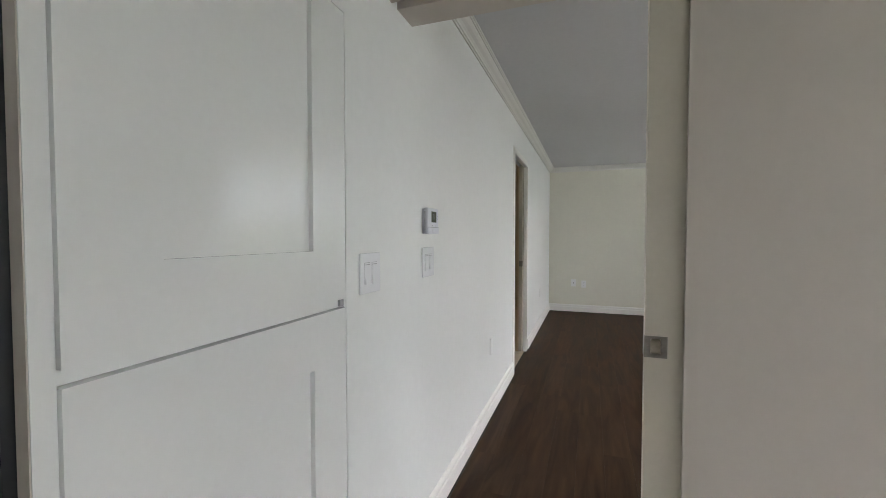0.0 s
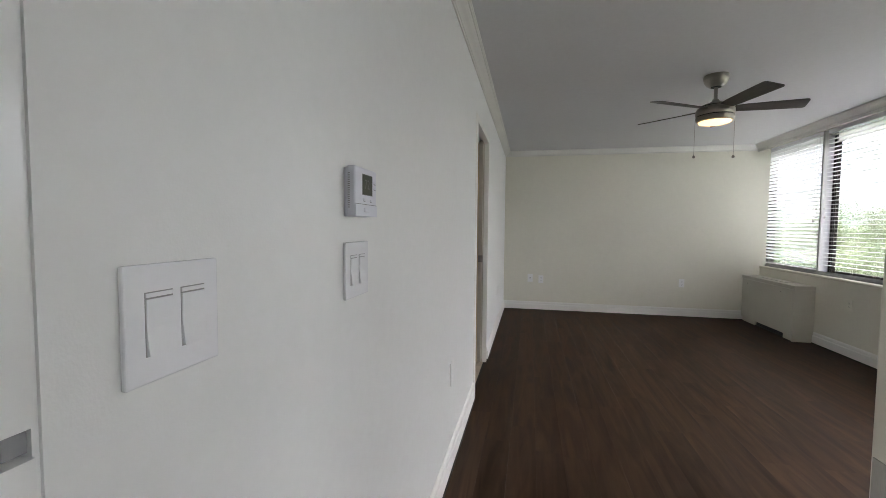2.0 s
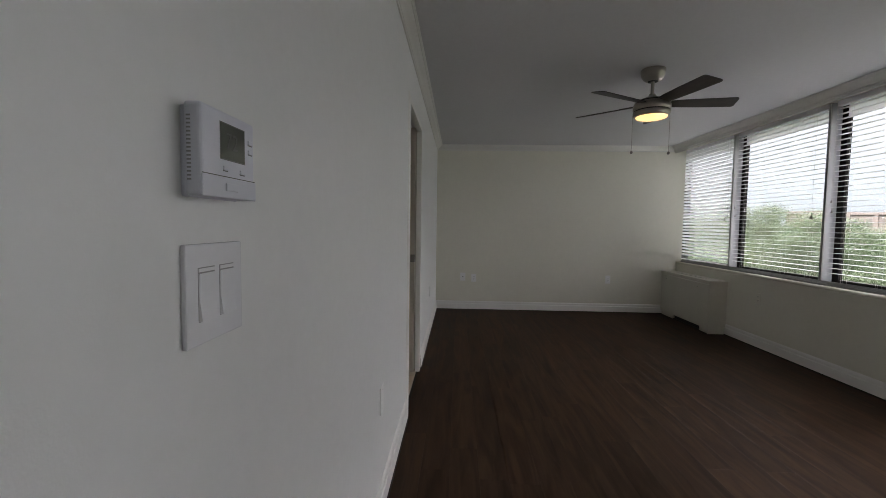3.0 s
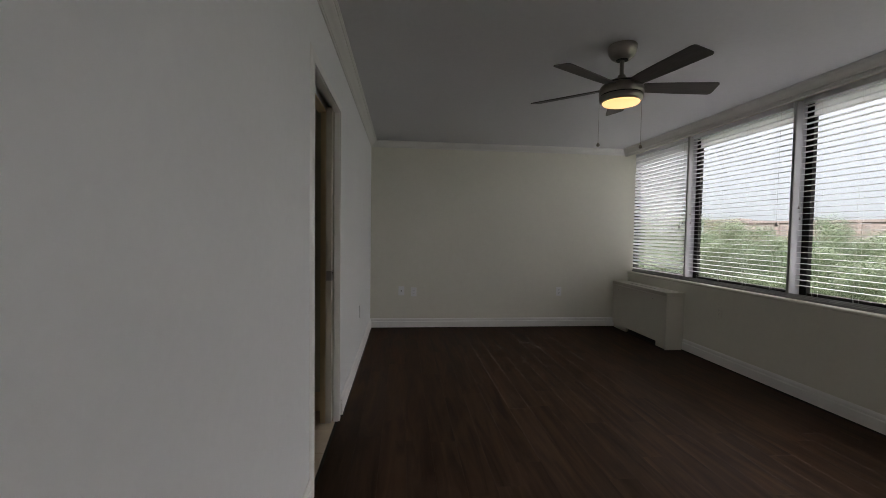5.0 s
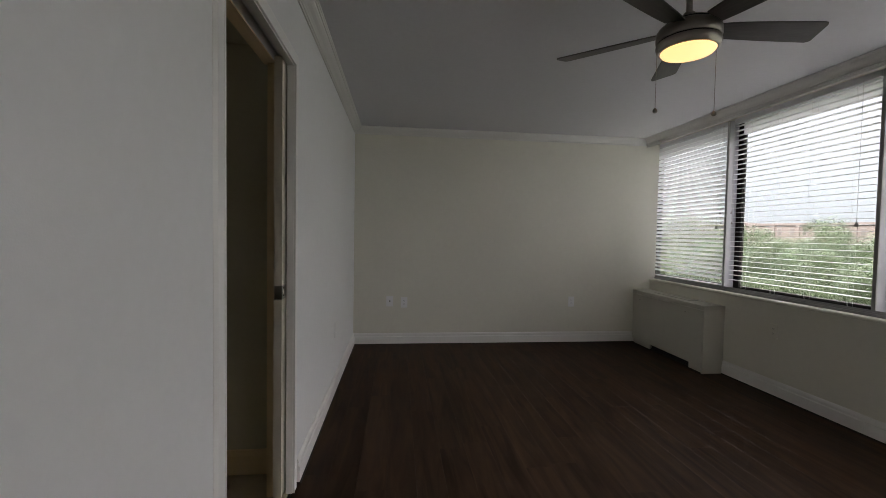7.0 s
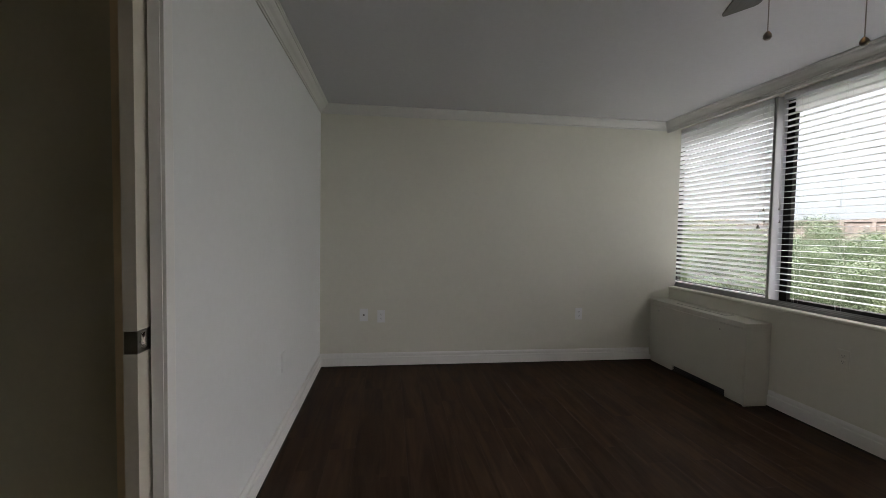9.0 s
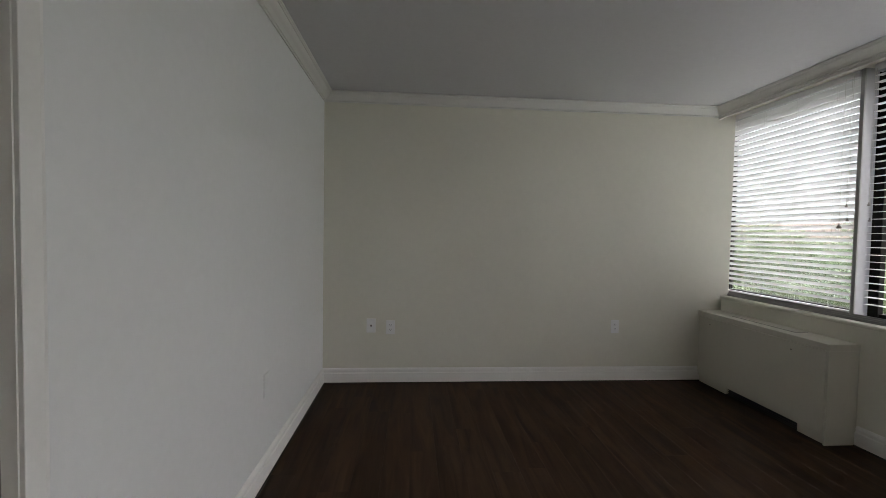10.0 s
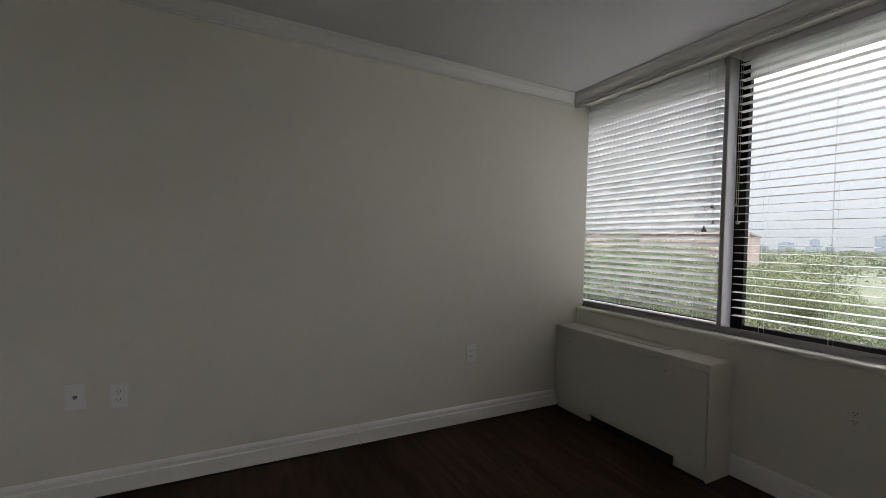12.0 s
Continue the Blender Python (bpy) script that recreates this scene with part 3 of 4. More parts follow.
def tassel(x, y, z, top, parent, big):
    bm = tube(bmesh.new(), (x, y, z), (x, y, top), 0.0011, 6)
    c = part("cord", bm, CORD, parent, "thin grey pull cord")
    r = 0.015 if big else 0.009
    bm = lathe(bmesh.new(), [(0, z + r), (r * 0.35, z + r * 0.9), (r * 0.5, z), (r * 0.95, z - r * 0.8), (r, z - r * 1.3), (r * 0.7, z - r * 1.6), (0, z - r * 1.6)], 12, x, y)
    part("tassel", bm, TASSEL, c, "small grey wooden tassel", True)


def blind(y0, y1, tilt, cords):
    """A venetian blind between two posts: headrail, slats, bottom rail, ladders, cords."""
    x = 3.088
    a, c = y0 + 0.010, y1 + (0.12 if y1 == YF else -0.034)
    top = 2.42
    t = thing("venetian_blind", "lowered white slatted venetian blind, slats " + ("half tilted" if tilt > 8 else "open flat"), "blind", (0, 0, 0), "window blinds")
    part("headrail", boxes((x - 0.027, x + 0.027, a, c, top - 0.045, top), bevel=0.002), PLASTIC, t, "white metal headrail")
    n = int((top - 0.06 - SILL - 0.045) / PITCH)
    for k in range(n):
        z = top - 0.07 - k * PITCH
        s = new("slat", SLAT_MESH)
        s.parent = t
        wob = random.uniform(-1.2, 1.2)
        s.matrix_basis = pose(x, (a + c) / 2, z, random.uniform(-0.08, 0.08), tilt + wob, 0) @ Matrix.Diagonal((1, c - a, 1, 1))
    for k in range(4 if tilt > 8 else 1):
        s = new("slat", SLAT_MESH)
        s.parent = t
        s.matrix_basis = pose(x + random.uniform(-0.002, 0.002), (a + c) / 2, SILL + 0.026 + k * 0.0065, 0, random.uniform(-2, 2), 0) @ Matrix.Diagonal((1, c - a, 1, 1))
    part("bottom_rail", boxes((x - 0.024, x + 0.024, a, c, SILL + 0.010, SILL + 0.024), bevel=0.004), PLASTIC, t, "white bottom rail")
    L = c - a
    for u in (0.14, 0.5, 0.86) if L < 1.15 else (0.12, 0.38, 0.63, 0.88):
        y = a + u * L
        bm = bmesh.new()
        for dx in (-0.0255, 0.0255):
            tube(bm, (x + dx, y, SILL + 0.03), (x + dx, y, top - 0.04), 0.0005, 5)
        tube(bm, (x, y + 0.012, SILL + 0.03), (x, y + 0.012, top - 0.04), 0.0005, 5)
        part("ladder_cord", bm, CORD, t, "thin white ladder cords")
    for y, z, big in cords:
        tassel(x - 0.034, y, z, top - 0.03, t, big)
    return t


# The two added southern bays stay without blinds to let in more light.
blind(bays[0][0], bays[0][1], 31.5, ((6.135, 1.405, True), (6.092, 1.54, False), (6.082, 1.445, False)))
blind(bays[1][0], bays[1][1], -1.5, ((4.86, 1.405, True), (5.955, 1.54, False), (5.945, 1.44, False)))
blind(bays[2][0], bays[2][1], -1.5, ((4.66, 1.54, False), (4.648, 1.45, False), (3.57, 1.405, True)))

# ---- fan coil cabinet under the windows ----
fc = thing("fan_coil_cabinet", "off-white enamelled fan coil cabinet against the wall", "heater", (0, 0, 0))
fx, fy0, fy1 = 2.778, 5.905, 7.098
part("carcass", boxes((fx + 0.018, XR - 0.001, fy0 + 0.012, fy1, 0.07, 0.595)), CABINET, fc)
part("plinth", boxes((fx + 0.016, XR - 0.001, fy0 + 0.012, 6.11, 0.0, 0.07), (fx + 0.016, XR - 0.001, 6.75, fy1, 0.0, 0.07), (fx + 0.09, XR - 0.001, 6.11, 6.75, 0.0, 0.07)), CABINET, fc)
g = part("intake_grille", boxes((fx + 0.040, fx + 0.046, 6.11, 6.75, 0.0, 0.07), (fx + 0.016, fx + 0.040, 6.11, 6.75, 0.0, 0.006)), GRILLE, fc, "black intake slot")
for k in range(4):
    part("louvre", boxes((fx + 0.026, fx + 0.040, 6.112, 6.748, 0.010 + k * 0.016, 0.013 + k * 0.016)), GRILLE, g)
part("front_panel", boxes((fx, fx + 0.016, fy0 + 0.0165, fy1 - 0.004, 0.060, 0.6000), bevel=0.002), CABINET, fc)
part("end_panel", boxes((fx - 0.002, XR - 0.001, fy0, fy0 + 0.012, 0.0, 0.604), bevel=0.002), CABINET, fc)
lid = part("lid", boxes((fx - 0.006, XR - 0.001, fy0 - 0.004, fy1, 0.604, 0.648), bevel=0.005), CABINET, fc, "off-white folded metal lid")
part("outlet_flap", boxes((fx + 0.085, fx + 0.17, 6.22, 6.80, 0.6475, 0.6515), bevel=0.0015), CABINET, lid, "hinged control flap")
part("flap_gap", boxes((fx + 0.080, fx + 0.175, 6.215, 6.805, 0.6465, 0.6485)), GRILLE, lid)
for y in (6.95, 6.165):
    bm = bmesh.new()
    tube(bm, (fx - 0.002, y, 0.545), (fx + 0.002, y, 0.545), 0.006, 14)
    tube(bm, (fx - 0.0028, y, 0.545), (fx, y, 0.545), 0.003, 8)
    part("quarter_turn_latch", bm, STEEL, fc, "small round steel latch")

# ---- outlets and switches ----


def plate_frame(name, label, category, at, facing, group=""):
    """A thing whose local x runs along the wall, y out of it and z up."""
    return thing(name, label, category, at, group, rz=facing)


def wall_plate(bm, w, h, d=0.006):
    box(bm, -w / 2, w / 2, 0, d, -h / 2, h / 2, 0.0022)
    return bm


def duplex(at, facing, label, plastic=PLATE):
    t = plate_frame("wall_outlet", label, "outlet", at, facing, "wall outlets")
    part("cover_plate", wall_plate(bmesh.new(), 0.074, 0.120), plastic, t)
    for dz in (0.0195, -0.0195):
        r = part("receptacle", box(bmesh.new(), -0.0165, 0.0165, 0.004, 0.0075, dz - 0.0135, dz + 0.0135, 0.003), plastic, t)
        bm = boxes((-0.0085, -0.0058, 0.007, 0.0079, dz - 0.001, dz + 0.008), (0.0058, 0.0085, 0.007, 0.0079, dz - 0.001, dz + 0.007))
        tube(bm, (0, 0.007, dz - 0.007), (0, 0.0079, dz - 0.007), 0.0026, 10)
        part("slot", bm, PLASTIC_SHADE, r, "dark contact slots")
    bm = tube(bmesh.new(), (0, 0.005, 0), (0, 0.0068, 0), 0.003, 10)
    part("screw", bm, plastic, t)
    return t


def blank(at, facing, label, jack=False, plastic=PLATE):
    t = plate_frame("wall_plate", label, "outlet", at, facing, "wall outlets")
    part("cover_plate", wall_plate(bmesh.new(), 0.078, 0.122), plastic, t)
    if jack:
        bm = tube(bmesh.new(), (0, 0.005, 0.0), (0, 0.016, 0.0), 0.005, 12)
        part("coaxial_jack", bm, NICKEL, t, "threaded metal cable jack")
        part("jack_base", tube(bmesh.new(), (0, 0.005, 0), (0, 0.0075, 0), 0.009, 12), PLASTIC_SHADE, t)
    for dz in (0.042, -0.042):
        part("screw", tube(bmesh.new(), (0, 0.005, dz), (0, 0.0068, dz), 0.003, 10), plastic, t)
    return t


def rockers(at, facing, label):
    t = plate_frame("light_switch", label, "switch", at, facing, "light switches")
    part("cover_plate", wall_plate(bmesh.new(), 0.127, 0.128, 0.0075), PLASTIC, t)
    for dx in (-0.023, 0.023):
        part("rocker_gap", boxes((dx - 0.0176, dx + 0.0176, 0.0070, 0.0078, -0.0345, 0.0345)), PLASTIC_GAP, t)
        bm = bmesh.new()
        prof = [(0.004, -0.0335), (0.0125, -0.0335), (0.0088, -0.004), (0.0086, 0.004), (0.0095, 0.0270), (0.004, 0.0270)]
        sides = [[bm.verts.new((dx + sx, y, z)) for y, z in prof] for sx in (-0.0168, 0.0168)]
        for k in range(len(prof)):
            j = (k + 1) % len(prof)
            bm.faces.new((sides[0][k], sides[0][j], sides[1][j], sides[1][k]))
        bm.faces.new(sides[0][::-1])
        bm.faces.new(sides[1])
        part("rocker", bm, PLASTIC, t, "white rocker paddle")
        part("dimmer_bar", boxes((dx - 0.0165, dx + 0.0165, 0.0068, 0.0088, 0.0288, 0.0333)), PLASTIC, t)
    return t


blank((-0.190, YF, 0.500), 180, "white wall plate with a metal cable jack", True)
duplex((-0.024, YF, 0.485), 180, "white duplex wall outlet above the baseboard")
duplex((1.987, YF, 0.494), 180, "white duplex wall outlet above the baseboard")
blank((XL, 2.600, 0.508), -90, "blank white wall plate above the baseboard")
blank((XL, 5.722, 0.492), -90, "blank painted-over wall plate above the baseboard", plastic=PAINT)
duplex((XR, 5.386, 0.53), 90, "duplex wall outlet under the window, painted over like the cream-tinted wall", WARM_CAST_PAINT)
rockers((XL, 0.846, 1.183), -90, "white double rocker switch on the wall")
rockers((XL, 1.354, 1.189), -90, "white double rocker switch under the thermostat")

# ---- thermostat ----
ts = plate_frame("thermostat", "white digital thermostat with grey display on the wall", "thermostat", (XL, 1.350, 1.3665), -90)
part("back_plate", box(bmesh.new(), -0.062, 0.055, 0, 0.008, -0.056, 0.052, 0.003), STAT, ts)
part("body", box(bmesh.new(), -0.0655, 0.0605, 0.008, 0.030, -0.055, 0.055, 0.005, 3), STAT, ts)
part("lower_cover", box(bmesh.new(), -0.0655, 0.0605, 0.0285, 0.0315, -0.055, -0.0285, 0.0012), STAT, ts)
part("seam", boxes((-0.0645, 0.0595, 0.0295, 0.0304, -0.0282, -0.0272)), PLASTIC_SHADE, ts)
part("display_bezel", boxes((-0.0375, 0.0225, 0.0295, 0.0302, -0.0065, 0.0405)), PLASTIC_SHADE, ts)
lcd = part("display", boxes((-0.036, 0.021, 0.0295, 0.0306, -0.005, 0.039)), LCD, ts, "grey-green liquid crystal display")
tx = bpy.data.curves.new("digits", "FONT")
tx.body = "72"
tx.size, tx.align_x, tx.align_y, tx.extrude = 0.030, "CENTER", "CENTER", 0.0001
tob = new("digits", tx)
bpy.context.view_layer.update()
dm = bpy.data.meshes.new_from_object(tob.evaluated_get(bpy.context.evaluated_depsgraph_get()))
dm.materials.clear()
dm.materials.append(INK)
bpy.data.objects.remove(tob)
dg = new("digits", dm)
dg.parent = lcd
dg.matrix_basis = Matrix.Translation((-0.004, 0.0309, 0.017)) @ pose(0, 0, 0, 90, 0, 180)
for bx, bz, w, h in ((0.011, -0.017, 0.011, 0.006), (-0.030, -0.018, 0.013, 0.006), (-0.052, 0.026, 0.012, 0.006), (-0.052, 0.013, 0.012, 0.006)):
    part("button", box(bmesh.new(), bx - w / 2, bx + w / 2, 0.0295, 0.0318, bz - h / 2, bz + h / 2, 0.001), STAT, ts)
    # Dark strip drawn as the shadow under each button.
    part("button_shadow", boxes((bx - w / 2, bx + w / 2, 0.0295, 0.0302, bz - h / 2 - 0.0012, bz - h / 2 + 0.001)), PLASTIC_SHADE, ts)
part("latch_button", box(bmesh.new(), -0.014, 0.014, 0.031, 0.0335, -0.046, -0.036, 0.001), STAT, ts)
for k in range(17):
    z = -0.036 + k * 0.0046
    part("vent", boxes((0.0602, 0.0608, 0.0125, 0.0175, z - 0.0010, z + 0.0010)), PLASTIC_GAP, ts)

# ---- hall wall cabinet ----
wc = thing("wall_cabinet", "white built-in hall cabinet with two closed shaker doors", "cabinet", (0, 0, 0))
part("carcass", boxes((XL - 0.5, XL - 0.031, C0 - 0.012, C0 - 0.002, 0.0, CZ), (XL - 0.5, XL - 0.03, C1 - 0.005, C1 + 0.015, 0, CZ) , (XL - 0.5, XL - 0.48, C0, C1, 0, CZ), (XL - 0.48, XL - 0.03, C0, C1, CZ - 0.02, CZ), (XL - 0.48, XL - 0.03, C0, C1, 0, 0.1)), DOOR, wc)
part("face_frame", boxes((XL - 0.03, XL - 0.002, C0 - 0.0135, C0 + 0.0095, 0, CZ - 0.004), (XL - 0.03, XL - 0.009, C0 + 0.0095, C0 + 0.0185, 0, CZ - 0.004)), DOOR, wc)
# Thin greige sheet carries the shade of the frame's south face.
part("side_strip", boxes((XL - 0.03, XL - 0.0035, C0 - 0.0155, C0 - 0.0137, 0, CZ - 0.004)), GREIGE, wc, "side edge of the face frame, its shade painted in greige")


def shaker(z0, z1, rz0, rz1):
    y0, y1, s = C0 + 0.0190, C1 - 0.006, 0.1465
    x0, x1 = XL - 0.024, XL + 0.001
    d = part("cabinet_door", boxes((x0 - 0.004, x0 + 0.011, y0, y1, z0, z1)), DOOR, wc)
    for a, b, c, e, n in ((y0, y0 + s, z0, z1, "stile"), (y1 - s, y1, z0, z1, "stile"), (y0 + s, y1 - s, z0, rz0, "rail"), (y0 + s, y1 - s, rz1, z1, "rail")):
        part(n, boxes((x0 + 0.011, x1, a, b, c, e)), DOOR, d)
    return d


shaker(1.120, CZ - 0.004, 1.262, CZ - 0.03)
shaker(0.105, 1.094, 0.24, 0.952)
part("door_catch", box(bmesh.new(), XL - 0.013, XL - 0.004, C1 - 0.026, C1 - 0.008, 1.0985, 1.1175, 0.001), PLASTIC_GAP, wc, "small grey catch between the doors")
part("caulk_bead", boxes((XL - 0.012, XL - 0.0035, C1 - 0.0055, C1 - 0.0002, 0, CZ - 0.004)), PAINT, wc, "thin caulked joint")
part("gap_strip", boxes((XL - 0.028, XL - 0.013, C0 + 0.020, C1 - 0.006, 1.0960, 1.1195)), DOOR, wc)

# ---- ceiling fan ----
FX, FY, FS = 1.181, 4.072, 0.977
fan = thing("ceiling_fan", "brushed nickel ceiling fan with five dark blades, lamp lit", "fan", (FX, FY, H))
fan.matrix_basis = pose(FX, FY, H) @ Matrix.Diagonal((FS, FS, FS, 1))
part("canopy", lathe(bmesh.new(), [(0, 0), (0.087, 0), (0.090, -0.006), (0.089, -0.026), (0.083, -0.050), (0.068, -0.074), (0.050, -0.088), (0.041, -0.091), (0.038, -0.086), (0, -0.086)]), NICKEL, fan, "", True)
part("downrod", lathe(bmesh.new(), [(0, -0.086), (0.0135, -0.086), (0.0135, -0.184), (0.023, -0.186), (0.025, -0.200), (0, -0.200)], 20), NICKEL, fan, "", True)
part("motor_housing", lathe(bmesh.new(), [(0, -0.194), (0.025, -0.196), (0.038, -0.207), (0.070, -0.220), (0.100, -0.233), (0.106, -0.240), (0.106, -0.246), (0.124, -0.254), (0.134, -0.270), (0.136, -0.302), (0.131, -0.312), (0, -0.312)]), NICKEL, fan, "", True)
part("canopy_ring", lathe(bmesh.new(), [(0.014, -0.0865), (0.037, -0.0865), (0.034, -0.0935), (0.022, -0.0950), (0.014, -0.0935)], 28), DARK, fan, "dark ring round the rod", True)
part("upper_groove", lathe(bmesh.new(), [(0.09, -0.2385), (0.1075, -0.2405), (0.1075, -0.2440), (0.09, -0.2450)]), DARK, fan, "dark groove")
part("trim_groove", lathe(bmesh.new(), [(0, -0.311), (0.126, -0.311), (0.126, -0.320), (0, -0.320)]), DARK, fan, "dark groove")
part("light_ring", lathe(bmesh.new(), [(0.09, -0.319), (0.133, -0.320), (0.135, -0.332), (0.129, -0.350), (0.121, -0.359), (0.114, -0.359), (0.112, -0.330)]), NICKEL, fan, "", True)
part("light_bowl", lathe(bmesh.new(), [(0.115, -0.348), (0.115, -0.359), (0.109, -0.367), (0.086, -0.374), (0.050, -0.378), (0, -0.380)]), LAMP, fan, "lit frosted glass bowl, warm yellow", True)


def blade_mesh():
    bm = bmesh.new()
    outline = [(0.13, -0.045), (0.20, -0.054), (0.36, -0.062), (0.572, -0.068), (0.588, -0.064), (0.596, -0.052), (0.606, 0.048), (0.600, 0.060), (0.586, 0.066), (0.36, 0.060), (0.20, 0.052), (0.13, 0.045)]
    lo = [bm.verts.new((x, y, -0.003)) for x, y in outline]
    hi = [bm.verts.new((x, y, 0.003)) for x, y in outline]
    n = len(outline)
    bm.faces.new(lo[::-1])
    bm.faces.new(hi)
    for k in range(n):
        bm.faces.new((lo[k], lo[(k + 1) % n], hi[(k + 1) % n], hi[k]))
    return mesh_of("blade", bm, BLADE)


bmsh = blade_mesh()
iron = mesh_of("blade_iron", boxes((0.10, 0.24, -0.022, 0.022, 0.003, 0.007), bevel=0.001), NICKEL)
for k in range(5):
    b = new("blade", bmsh)
    b.parent = fan
    b.matrix_basis = pose(0, 0, -0.262, 0, 0, 66 + 72 * k) @ pose(0, 0, 0, -13, 0, 0)
    tagged(b, "dark grey-brown wooden blade")
    i = new("blade_iron", iron)
    i.parent = b
for dx, dy, z in ((-0.131, 0.03, -0.62), (0.142, 0.0, -0.628)):
    bm = tube(bmesh.new(), (dx, dy, -0.345), (dx, dy, z), 0.0012, 6)
    for q in range(46):
        zz = -0.35 - q * 0.006
        bmesh.ops.create_icosphere(bm, subdivisions=1, radius=0.0019, matrix=Matrix.Translation((dx, dy, zz)))
    c = part("pull_chain", bm, NICKEL, fan, "thin beaded pull chain")
    part("fob", lathe(bmesh.new(), [(0, z + 0.006), (0.005, z + 0.004), (0.010, z - 0.004), (0.011, z - 0.012), (0.006, z - 0.018), (0, z - 0.019)], 14, dx, dy), NICKEL, c, "small metal fob", True)

# ---- outside ----
GZ = -12.0
bm = bmesh.new()
rings = []
for r in (6, 60, 250, 1000, 4800):
    rings.append([bm.verts.new((r * math.cos(2 * math.pi * k / 48), r * math.sin(2 * math.pi * k / 48), GZ)) for k in range(48)])
bm.faces.new(rings[0])
for a, c in zip(rings, rings[1:]):
    for k in range(48):
        bm.faces.new((a[k], a[(k + 1) % 48], c[(k + 1) % 48], c[k]))
structure("ground", bm, GRASS, "green lawn and parkland far below the windows", "ground")


def crown_mesh(seed, n_clumps, per, radius, height, size, material, name="crown"):
    """Leaves in clumps on an uneven egg-shaped crown, with gaps between the clumps."""
    rnd = random.Random(seed)
    verts, faces = [], []
    for c in range(n_clumps):
        a, u = rnd.uniform(0, 2 * math.pi), rnd.uniform(-0.75, 1)
        rr = rnd.uniform(0.45, 1.0) * (1 + 0.25 * math.sin(3 * a + seed))
        h = math.sqrt(max(0.0, 1 - u * u))
        centre = Vector((math.cos(a) * h * radius * rr, math.sin(a) * h * radius * rr, height * (0.5 + 0.5 * u * rr)))
        cr = rnd.uniform(0.45, 1.0) * radius * 0.33
        for k in range(per):
            d = Vector((rnd.gauss(0, 1), rnd.gauss(0, 1), rnd.gauss(0.35, 0.6)))
            p = centre + d.normalized() * cr * rnd.uniform(0.75, 1.0) * (1 + 0.2 * math.sin(5 * d.x + 3 * d.y + c))
            nrm = (d.normalized() + Vector((rnd.uniform(-0.4, 0.4), rnd.uniform(-0.4, 0.4), rnd.uniform(-0.1, 0.5)))).normalized()
            q = nrm.to_track_quat("Z", "Y").to_matrix()
            s = size * rnd.uniform(0.6, 1.3)
            i = len(verts)
            sp = rnd.uniform(0, 6.28)
            for (ex, ey) in ((1, 0), (0.1, 0.75), (-1, 0), (-0.1, -0.75)):
                v = Vector((ex * math.cos(sp) - ey * math.sin(sp), ex * math.sin(sp) + ey * math.cos(sp), 0)) * s
                verts.append(tuple(p + q @ v))
            faces.append((i, i + 1, i + 2, i + 3))
    me = bpy.data.meshes.new(name)
    me.from_pydata(verts, [], faces)
    me.materials.append(material)
    return me


def trunk_bm(seed, h, r):
    rnd = random.Random(seed + 50)
    bm = bmesh.new()
    p, d = Vector((0, 0, 0)), Vector((0, 0, 1))
    rad = r
    for k in range(4):
        q = p + (d + Vector((rnd.uniform(-0.12, 0.12), rnd.uniform(-0.12, 0.12), 0))) * h / 4
        tube(bm, p, q, rad, 9, rad * 0.8)
        p, rad = q, rad * 0.8
        if k:
            for j in range(2):
                a = rnd.uniform(0, 6.28)
                e = q + Vector((math.cos(a), math.sin(a), 0.9)) * h * rnd.uniform(0.25, 0.4)
                tube(bm, q, e, rad * 0.55, 7, rad * 0.15)
    return bm


TREES = []
for seed, (h, r) in enumerate(((11.0, 4.6), (9.5, 4.0), (12.0, 4.2))):
    t = thing("tree", "leafy green broadleaf tree below the windows", "tree", (0, 0, -500), "trees outside the windows")
    part("trunk", trunk_bm(seed, h * 0.62, 0.24), BARK, t)
    c = new("crown", crown_mesh(seed + 3, 95, 900, r, h * 0.8, 0.043, LEAF))
    c.parent = t
    c.location = (0, 0, h * 0.24)
    TREES.append((t, h))
rnd = random.Random(11)
spots = []
for k in range(46):
    brg, dist = radians(22 + 68 * ((k * 0.618) % 1.0)), 33 + 52 * (k / 46) ** 0.9
    spots.append((3 + dist * math.sin(brg), 5 + dist * math.cos(brg), dist, math.degrees(brg)))
for k, (x, y, dist, brg) in enumerate(spots):
    t, h = TREES[k % 3]
    el = (0.9 if brg < 51 else -0.1 if brg < 57 else -2.3) + rnd.uniform(-3.6, 0.6)
    if brg > 67:
        el -= 2.8
    if 49.5 < brg < 53.5:
        el = 0.2 + 0.4 * math.sin(7 * brg)
    top = 1.28 + dist * math.tan(radians(el))
    s = (top - GZ) / h
    m = pose(x, y, GZ, 0, 0, rnd.uniform(0, 360)) @ Matrix.Diagonal((s, s, s, 1))
    if k < 3:
        t.matrix_basis = m
    else:
        c = copy_thing(t, pose(0, 0, 0))
        c.matrix_basis = m

# far woods: one joined mass of tufts
wverts, wfaces = [], []
rnd = random.Random(5)
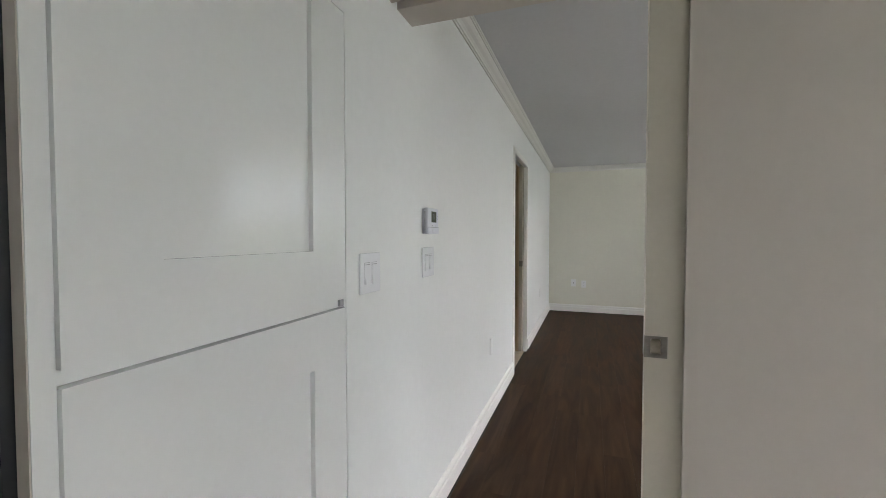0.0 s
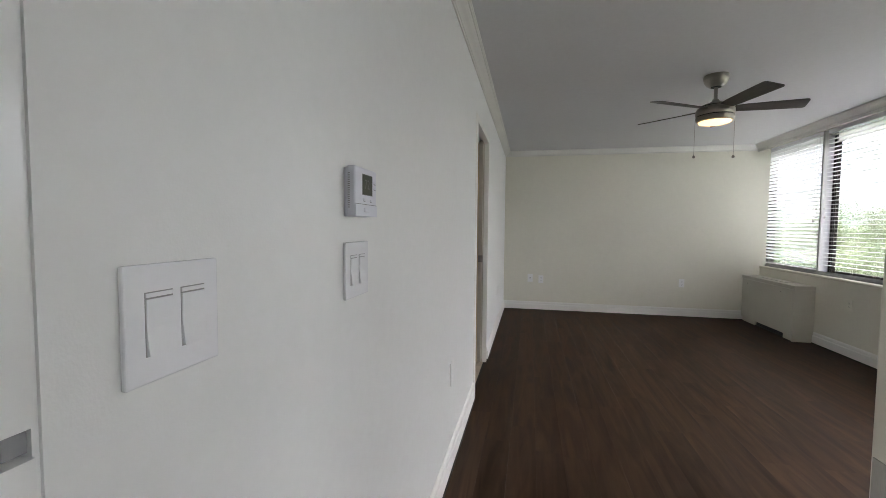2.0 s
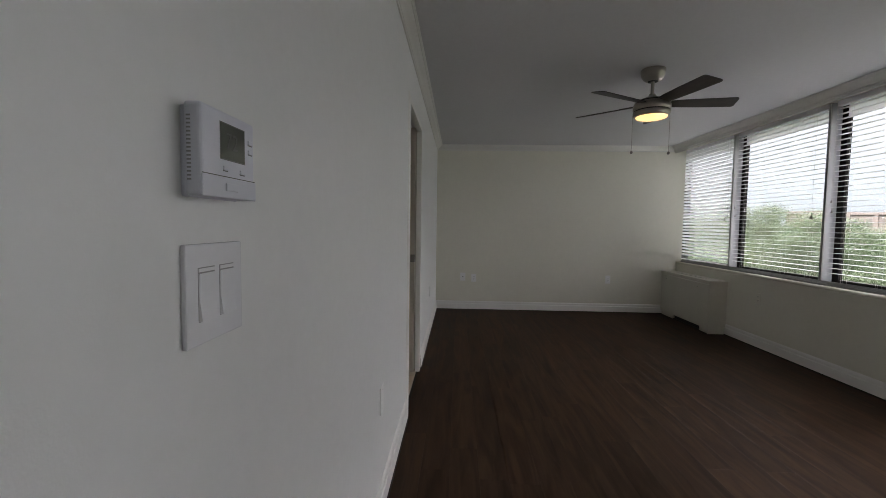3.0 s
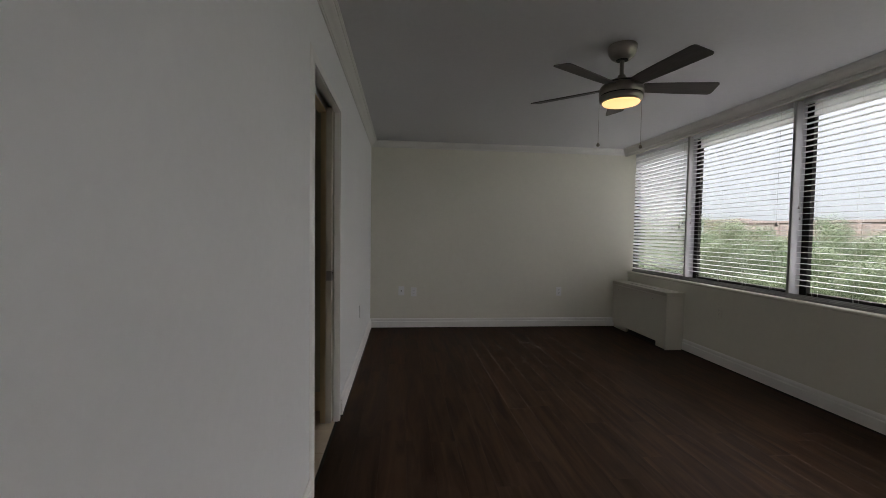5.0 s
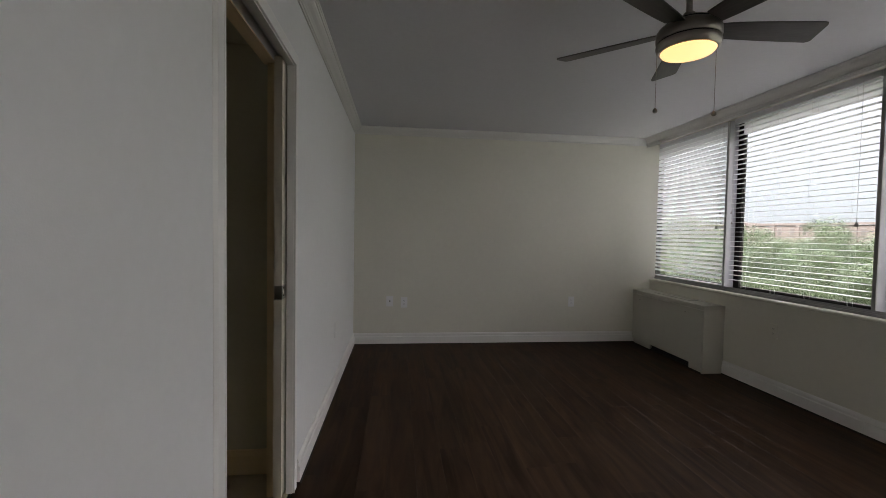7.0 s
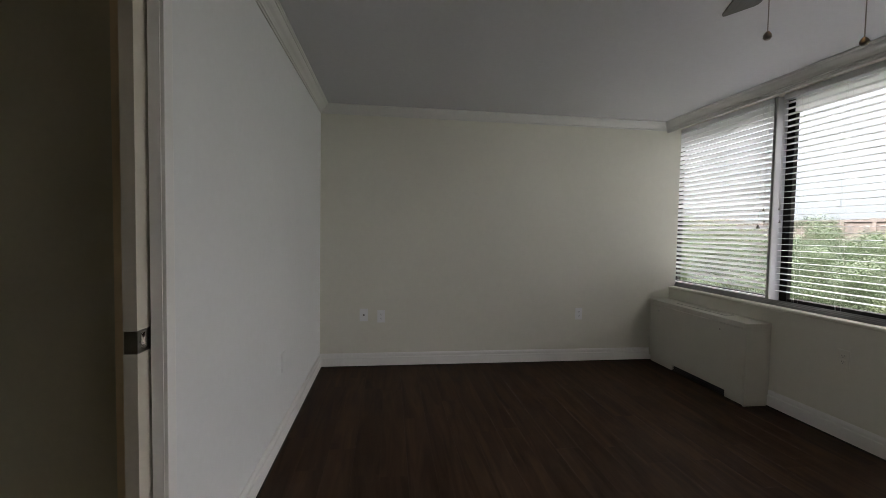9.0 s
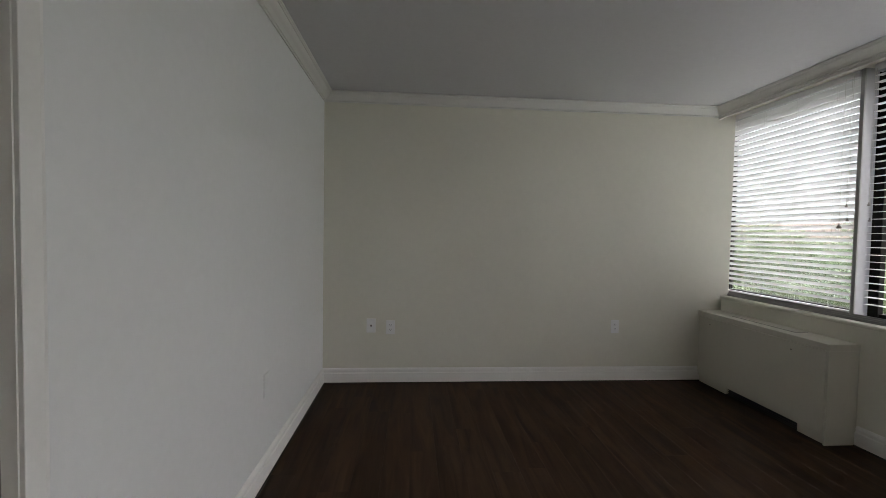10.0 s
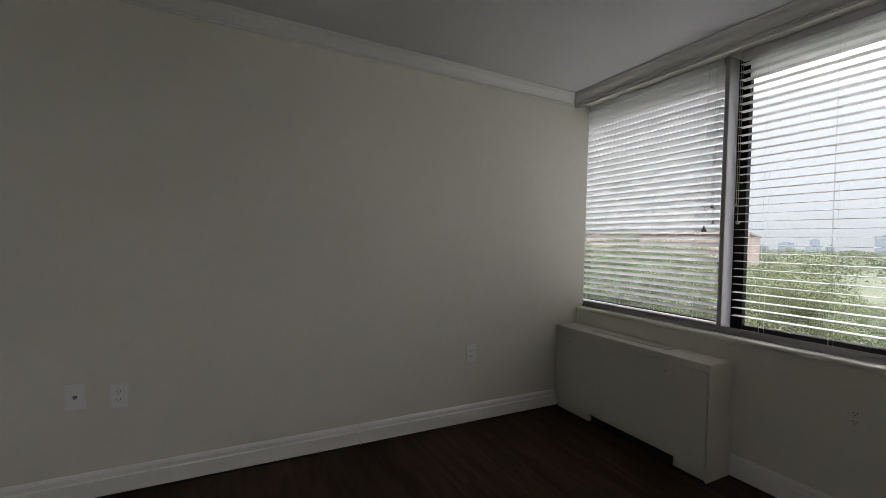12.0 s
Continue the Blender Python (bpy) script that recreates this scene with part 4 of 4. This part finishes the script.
for k in range(2600):
    brg, dist = radians(rnd.uniform(12, 96)), 85 * (22 ** rnd.uniform(0, 1) ** 1.1)
    if math.degrees(brg) > 67 and dist < 210:      # open field
        continue
    s = rnd.uniform(3.0, 5.5) * (1 + dist / 600)
    cx, cy, cz = dist * math.sin(brg), dist * math.cos(brg), GZ + rnd.uniform(2, 6.5)
    for j in range(90):
        a, e = rnd.uniform(0, 6.28), rnd.uniform(-0.2, 1.3)
        px, py, pz = cx + s * math.cos(a) * math.cos(e), cy + s * math.sin(a) * math.cos(e), cz + s * 0.8 * math.sin(e)
        w = s * rnd.uniform(0.05, 0.12)
        i = len(wverts)
        ta = rnd.uniform(0, 6.28)
        wverts += [(px + w * math.cos(ta), py + w * math.sin(ta), pz - w * 0.3), (px - w * math.cos(ta), py - w * math.sin(ta), pz - w * 0.2), (px + w * 0.4 * math.sin(ta), py - w * 0.4 * math.cos(ta), pz + w * 0.7)]
        wfaces.append((i, i + 1, i + 2))
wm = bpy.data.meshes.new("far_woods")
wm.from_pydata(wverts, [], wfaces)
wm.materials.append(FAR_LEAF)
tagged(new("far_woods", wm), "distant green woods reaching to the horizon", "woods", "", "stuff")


def office_block(name, label, corner, angle, length, depth, z_top, storeys, cols, wall_mat, bays_open=()):
    """A far block: walls, parapet roof and rows of framed windows. Local x runs along the facade, which faces local y from the depth."""
    t = thing(name, label, "building", (corner[0], corner[1], GZ), "buildings outside the windows", rz=angle)
    hh, f = z_top - GZ, depth
    part("wall", boxes((0, length, 0, depth, 0, hh)), wall_mat, t)
    part("roof", boxes((-0.2, length + 0.2, 0, depth + 0.25, hh, hh + 0.4), (length * 0.3, length * 0.45, depth * 0.4, depth * 0.7, hh + 0.4, hh + 0.8)), ROOFING, t)
    sh, cw = hh / storeys, length / cols
    pane = mesh_of("pane", boxes((-cw * 0.15, cw * 0.15, f + 0.02, f + 0.10, sh * 0.36, sh * 0.76)), FAR_GLASS)
    fr = mesh_of("window", boxes((-cw * 0.20, cw * 0.20, f - 0.05, f + 0.06, sh * 0.30, sh * 0.82)), FAR_FRAME)
    for s in range(max(0, storeys - 4), storeys):
        for c in range(cols):
            w = new("window", fr)
            w.parent = t
            w.location = (cw * (c + 0.5), 0, s * sh)
            p = new("pane", pane)
            p.parent = w
    for c in range(0, cols + 1, 2):
        x = min(max(c * cw, 0.25), length - 0.25)
        part("pilaster", boxes((x - 0.25, x + 0.25, f - 0.02, f + 0.28, 0, hh)), wall_mat, t)
    for s in range(max(0, storeys - 4), storeys):
        part("floor_band", boxes((0, length, f - 0.02, f + 0.04, s * sh + 0.05, s * sh + 0.30)), FAR_FRAME, t)
    # Bays are not cut in; black blocks stand for the shade inside.
    for c in bays_open:
        part("loading_bay", boxes((cw * c - 2.2, cw * c + 2.2, f - 0.02, f + 0.35, hh - 2 * sh - 1.0, hh - 2 * sh + 0.4)), DARK, t, "black block standing for the shade in an open bay")
    return t


office_block("office_building", "pink brick office block beyond the trees", (103.6, 53.9), 112, 40.0, 24, 4.0, 6, 21, FACADE, (1.8, 4.2))
office_block("apartment_building", "tan brick block beyond the trees", (88.0, 92.0), 118, 7.0, 20, 4.6, 6, 3, FACADE_TAN)
rnd = random.Random(21)
for k in range(16):
    brg, dist = radians(rnd.uniform(60, 78)), rnd.uniform(1900, 2600)
    hgt = rnd.uniform(30, 72)
    t = thing("tower", "tower on the horizon, haze painted in as blue-grey", "building", (dist * math.sin(brg), dist * math.cos(brg), GZ), "distant skyline", rz=rnd.uniform(0, 90))
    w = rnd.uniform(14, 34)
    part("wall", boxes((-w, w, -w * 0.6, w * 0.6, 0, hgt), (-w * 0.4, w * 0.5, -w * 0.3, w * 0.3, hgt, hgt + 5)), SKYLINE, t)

# ---- floors: planks and tiles, piece by piece ----
floor = structure("floor", boxes((XL - 0.02, XR + 0.02, YB, YF, -0.12, -0.006)), UNDER, "dark brown wood-look vinyl plank floor", "floor")
PW, PL = 0.152, 1.22


def plank_mesh(w, l):
    bm = bmesh.new()
    box(bm, 0.0002, w - 0.0002, 0.0002, l - 0.0002, -0.006, 0.0)
    return mesh_of("plank", bm, PLANK)


cache = {}
rnd = random.Random(3)
structure("floor_front_room", boxes((XL, XR, YB, -1.3, -0.006, 0.0)), PLANK, "dark brown vinyl floor of the front room", "floor")
YP = -1.3
x = XL
while x < XR - 1e-4:
    w = min(PW, XR - x)
    y = YP - rnd.uniform(0, PL)
    while y < YF:
        a, c = max(y, YP), min(y + PL, YF)
        if c - a > 0.01:
            key = (round(w, 3), round(c - a, 3))
            if key not in cache:
                cache[key] = plank_mesh(w, c - a)
            o = new("plank", cache[key])
            o.parent = floor
            o.location = (x, a, 0)
        y += PL
    x += PW
tiles = structure("floor_bathroom", boxes((-2.4, XL - 0.02, 2.6, 4.55, -0.12, -0.004)), GROUT, "beige tiled floor of the side room", "floor")
tm = mesh_of("tile", box(bmesh.new(), 0.0015, 0.2985, 0.0015, 0.2985, -0.006, 0.0, 0.001, 1), TILE)
for i in range(6):
    for j in range(6):
        o = new("tile", tm)
        o.parent = tiles
        o.location = (XL - 0.022 - 0.3 * (i + 1), 4.55 - 0.3 * (j + 1), 0)
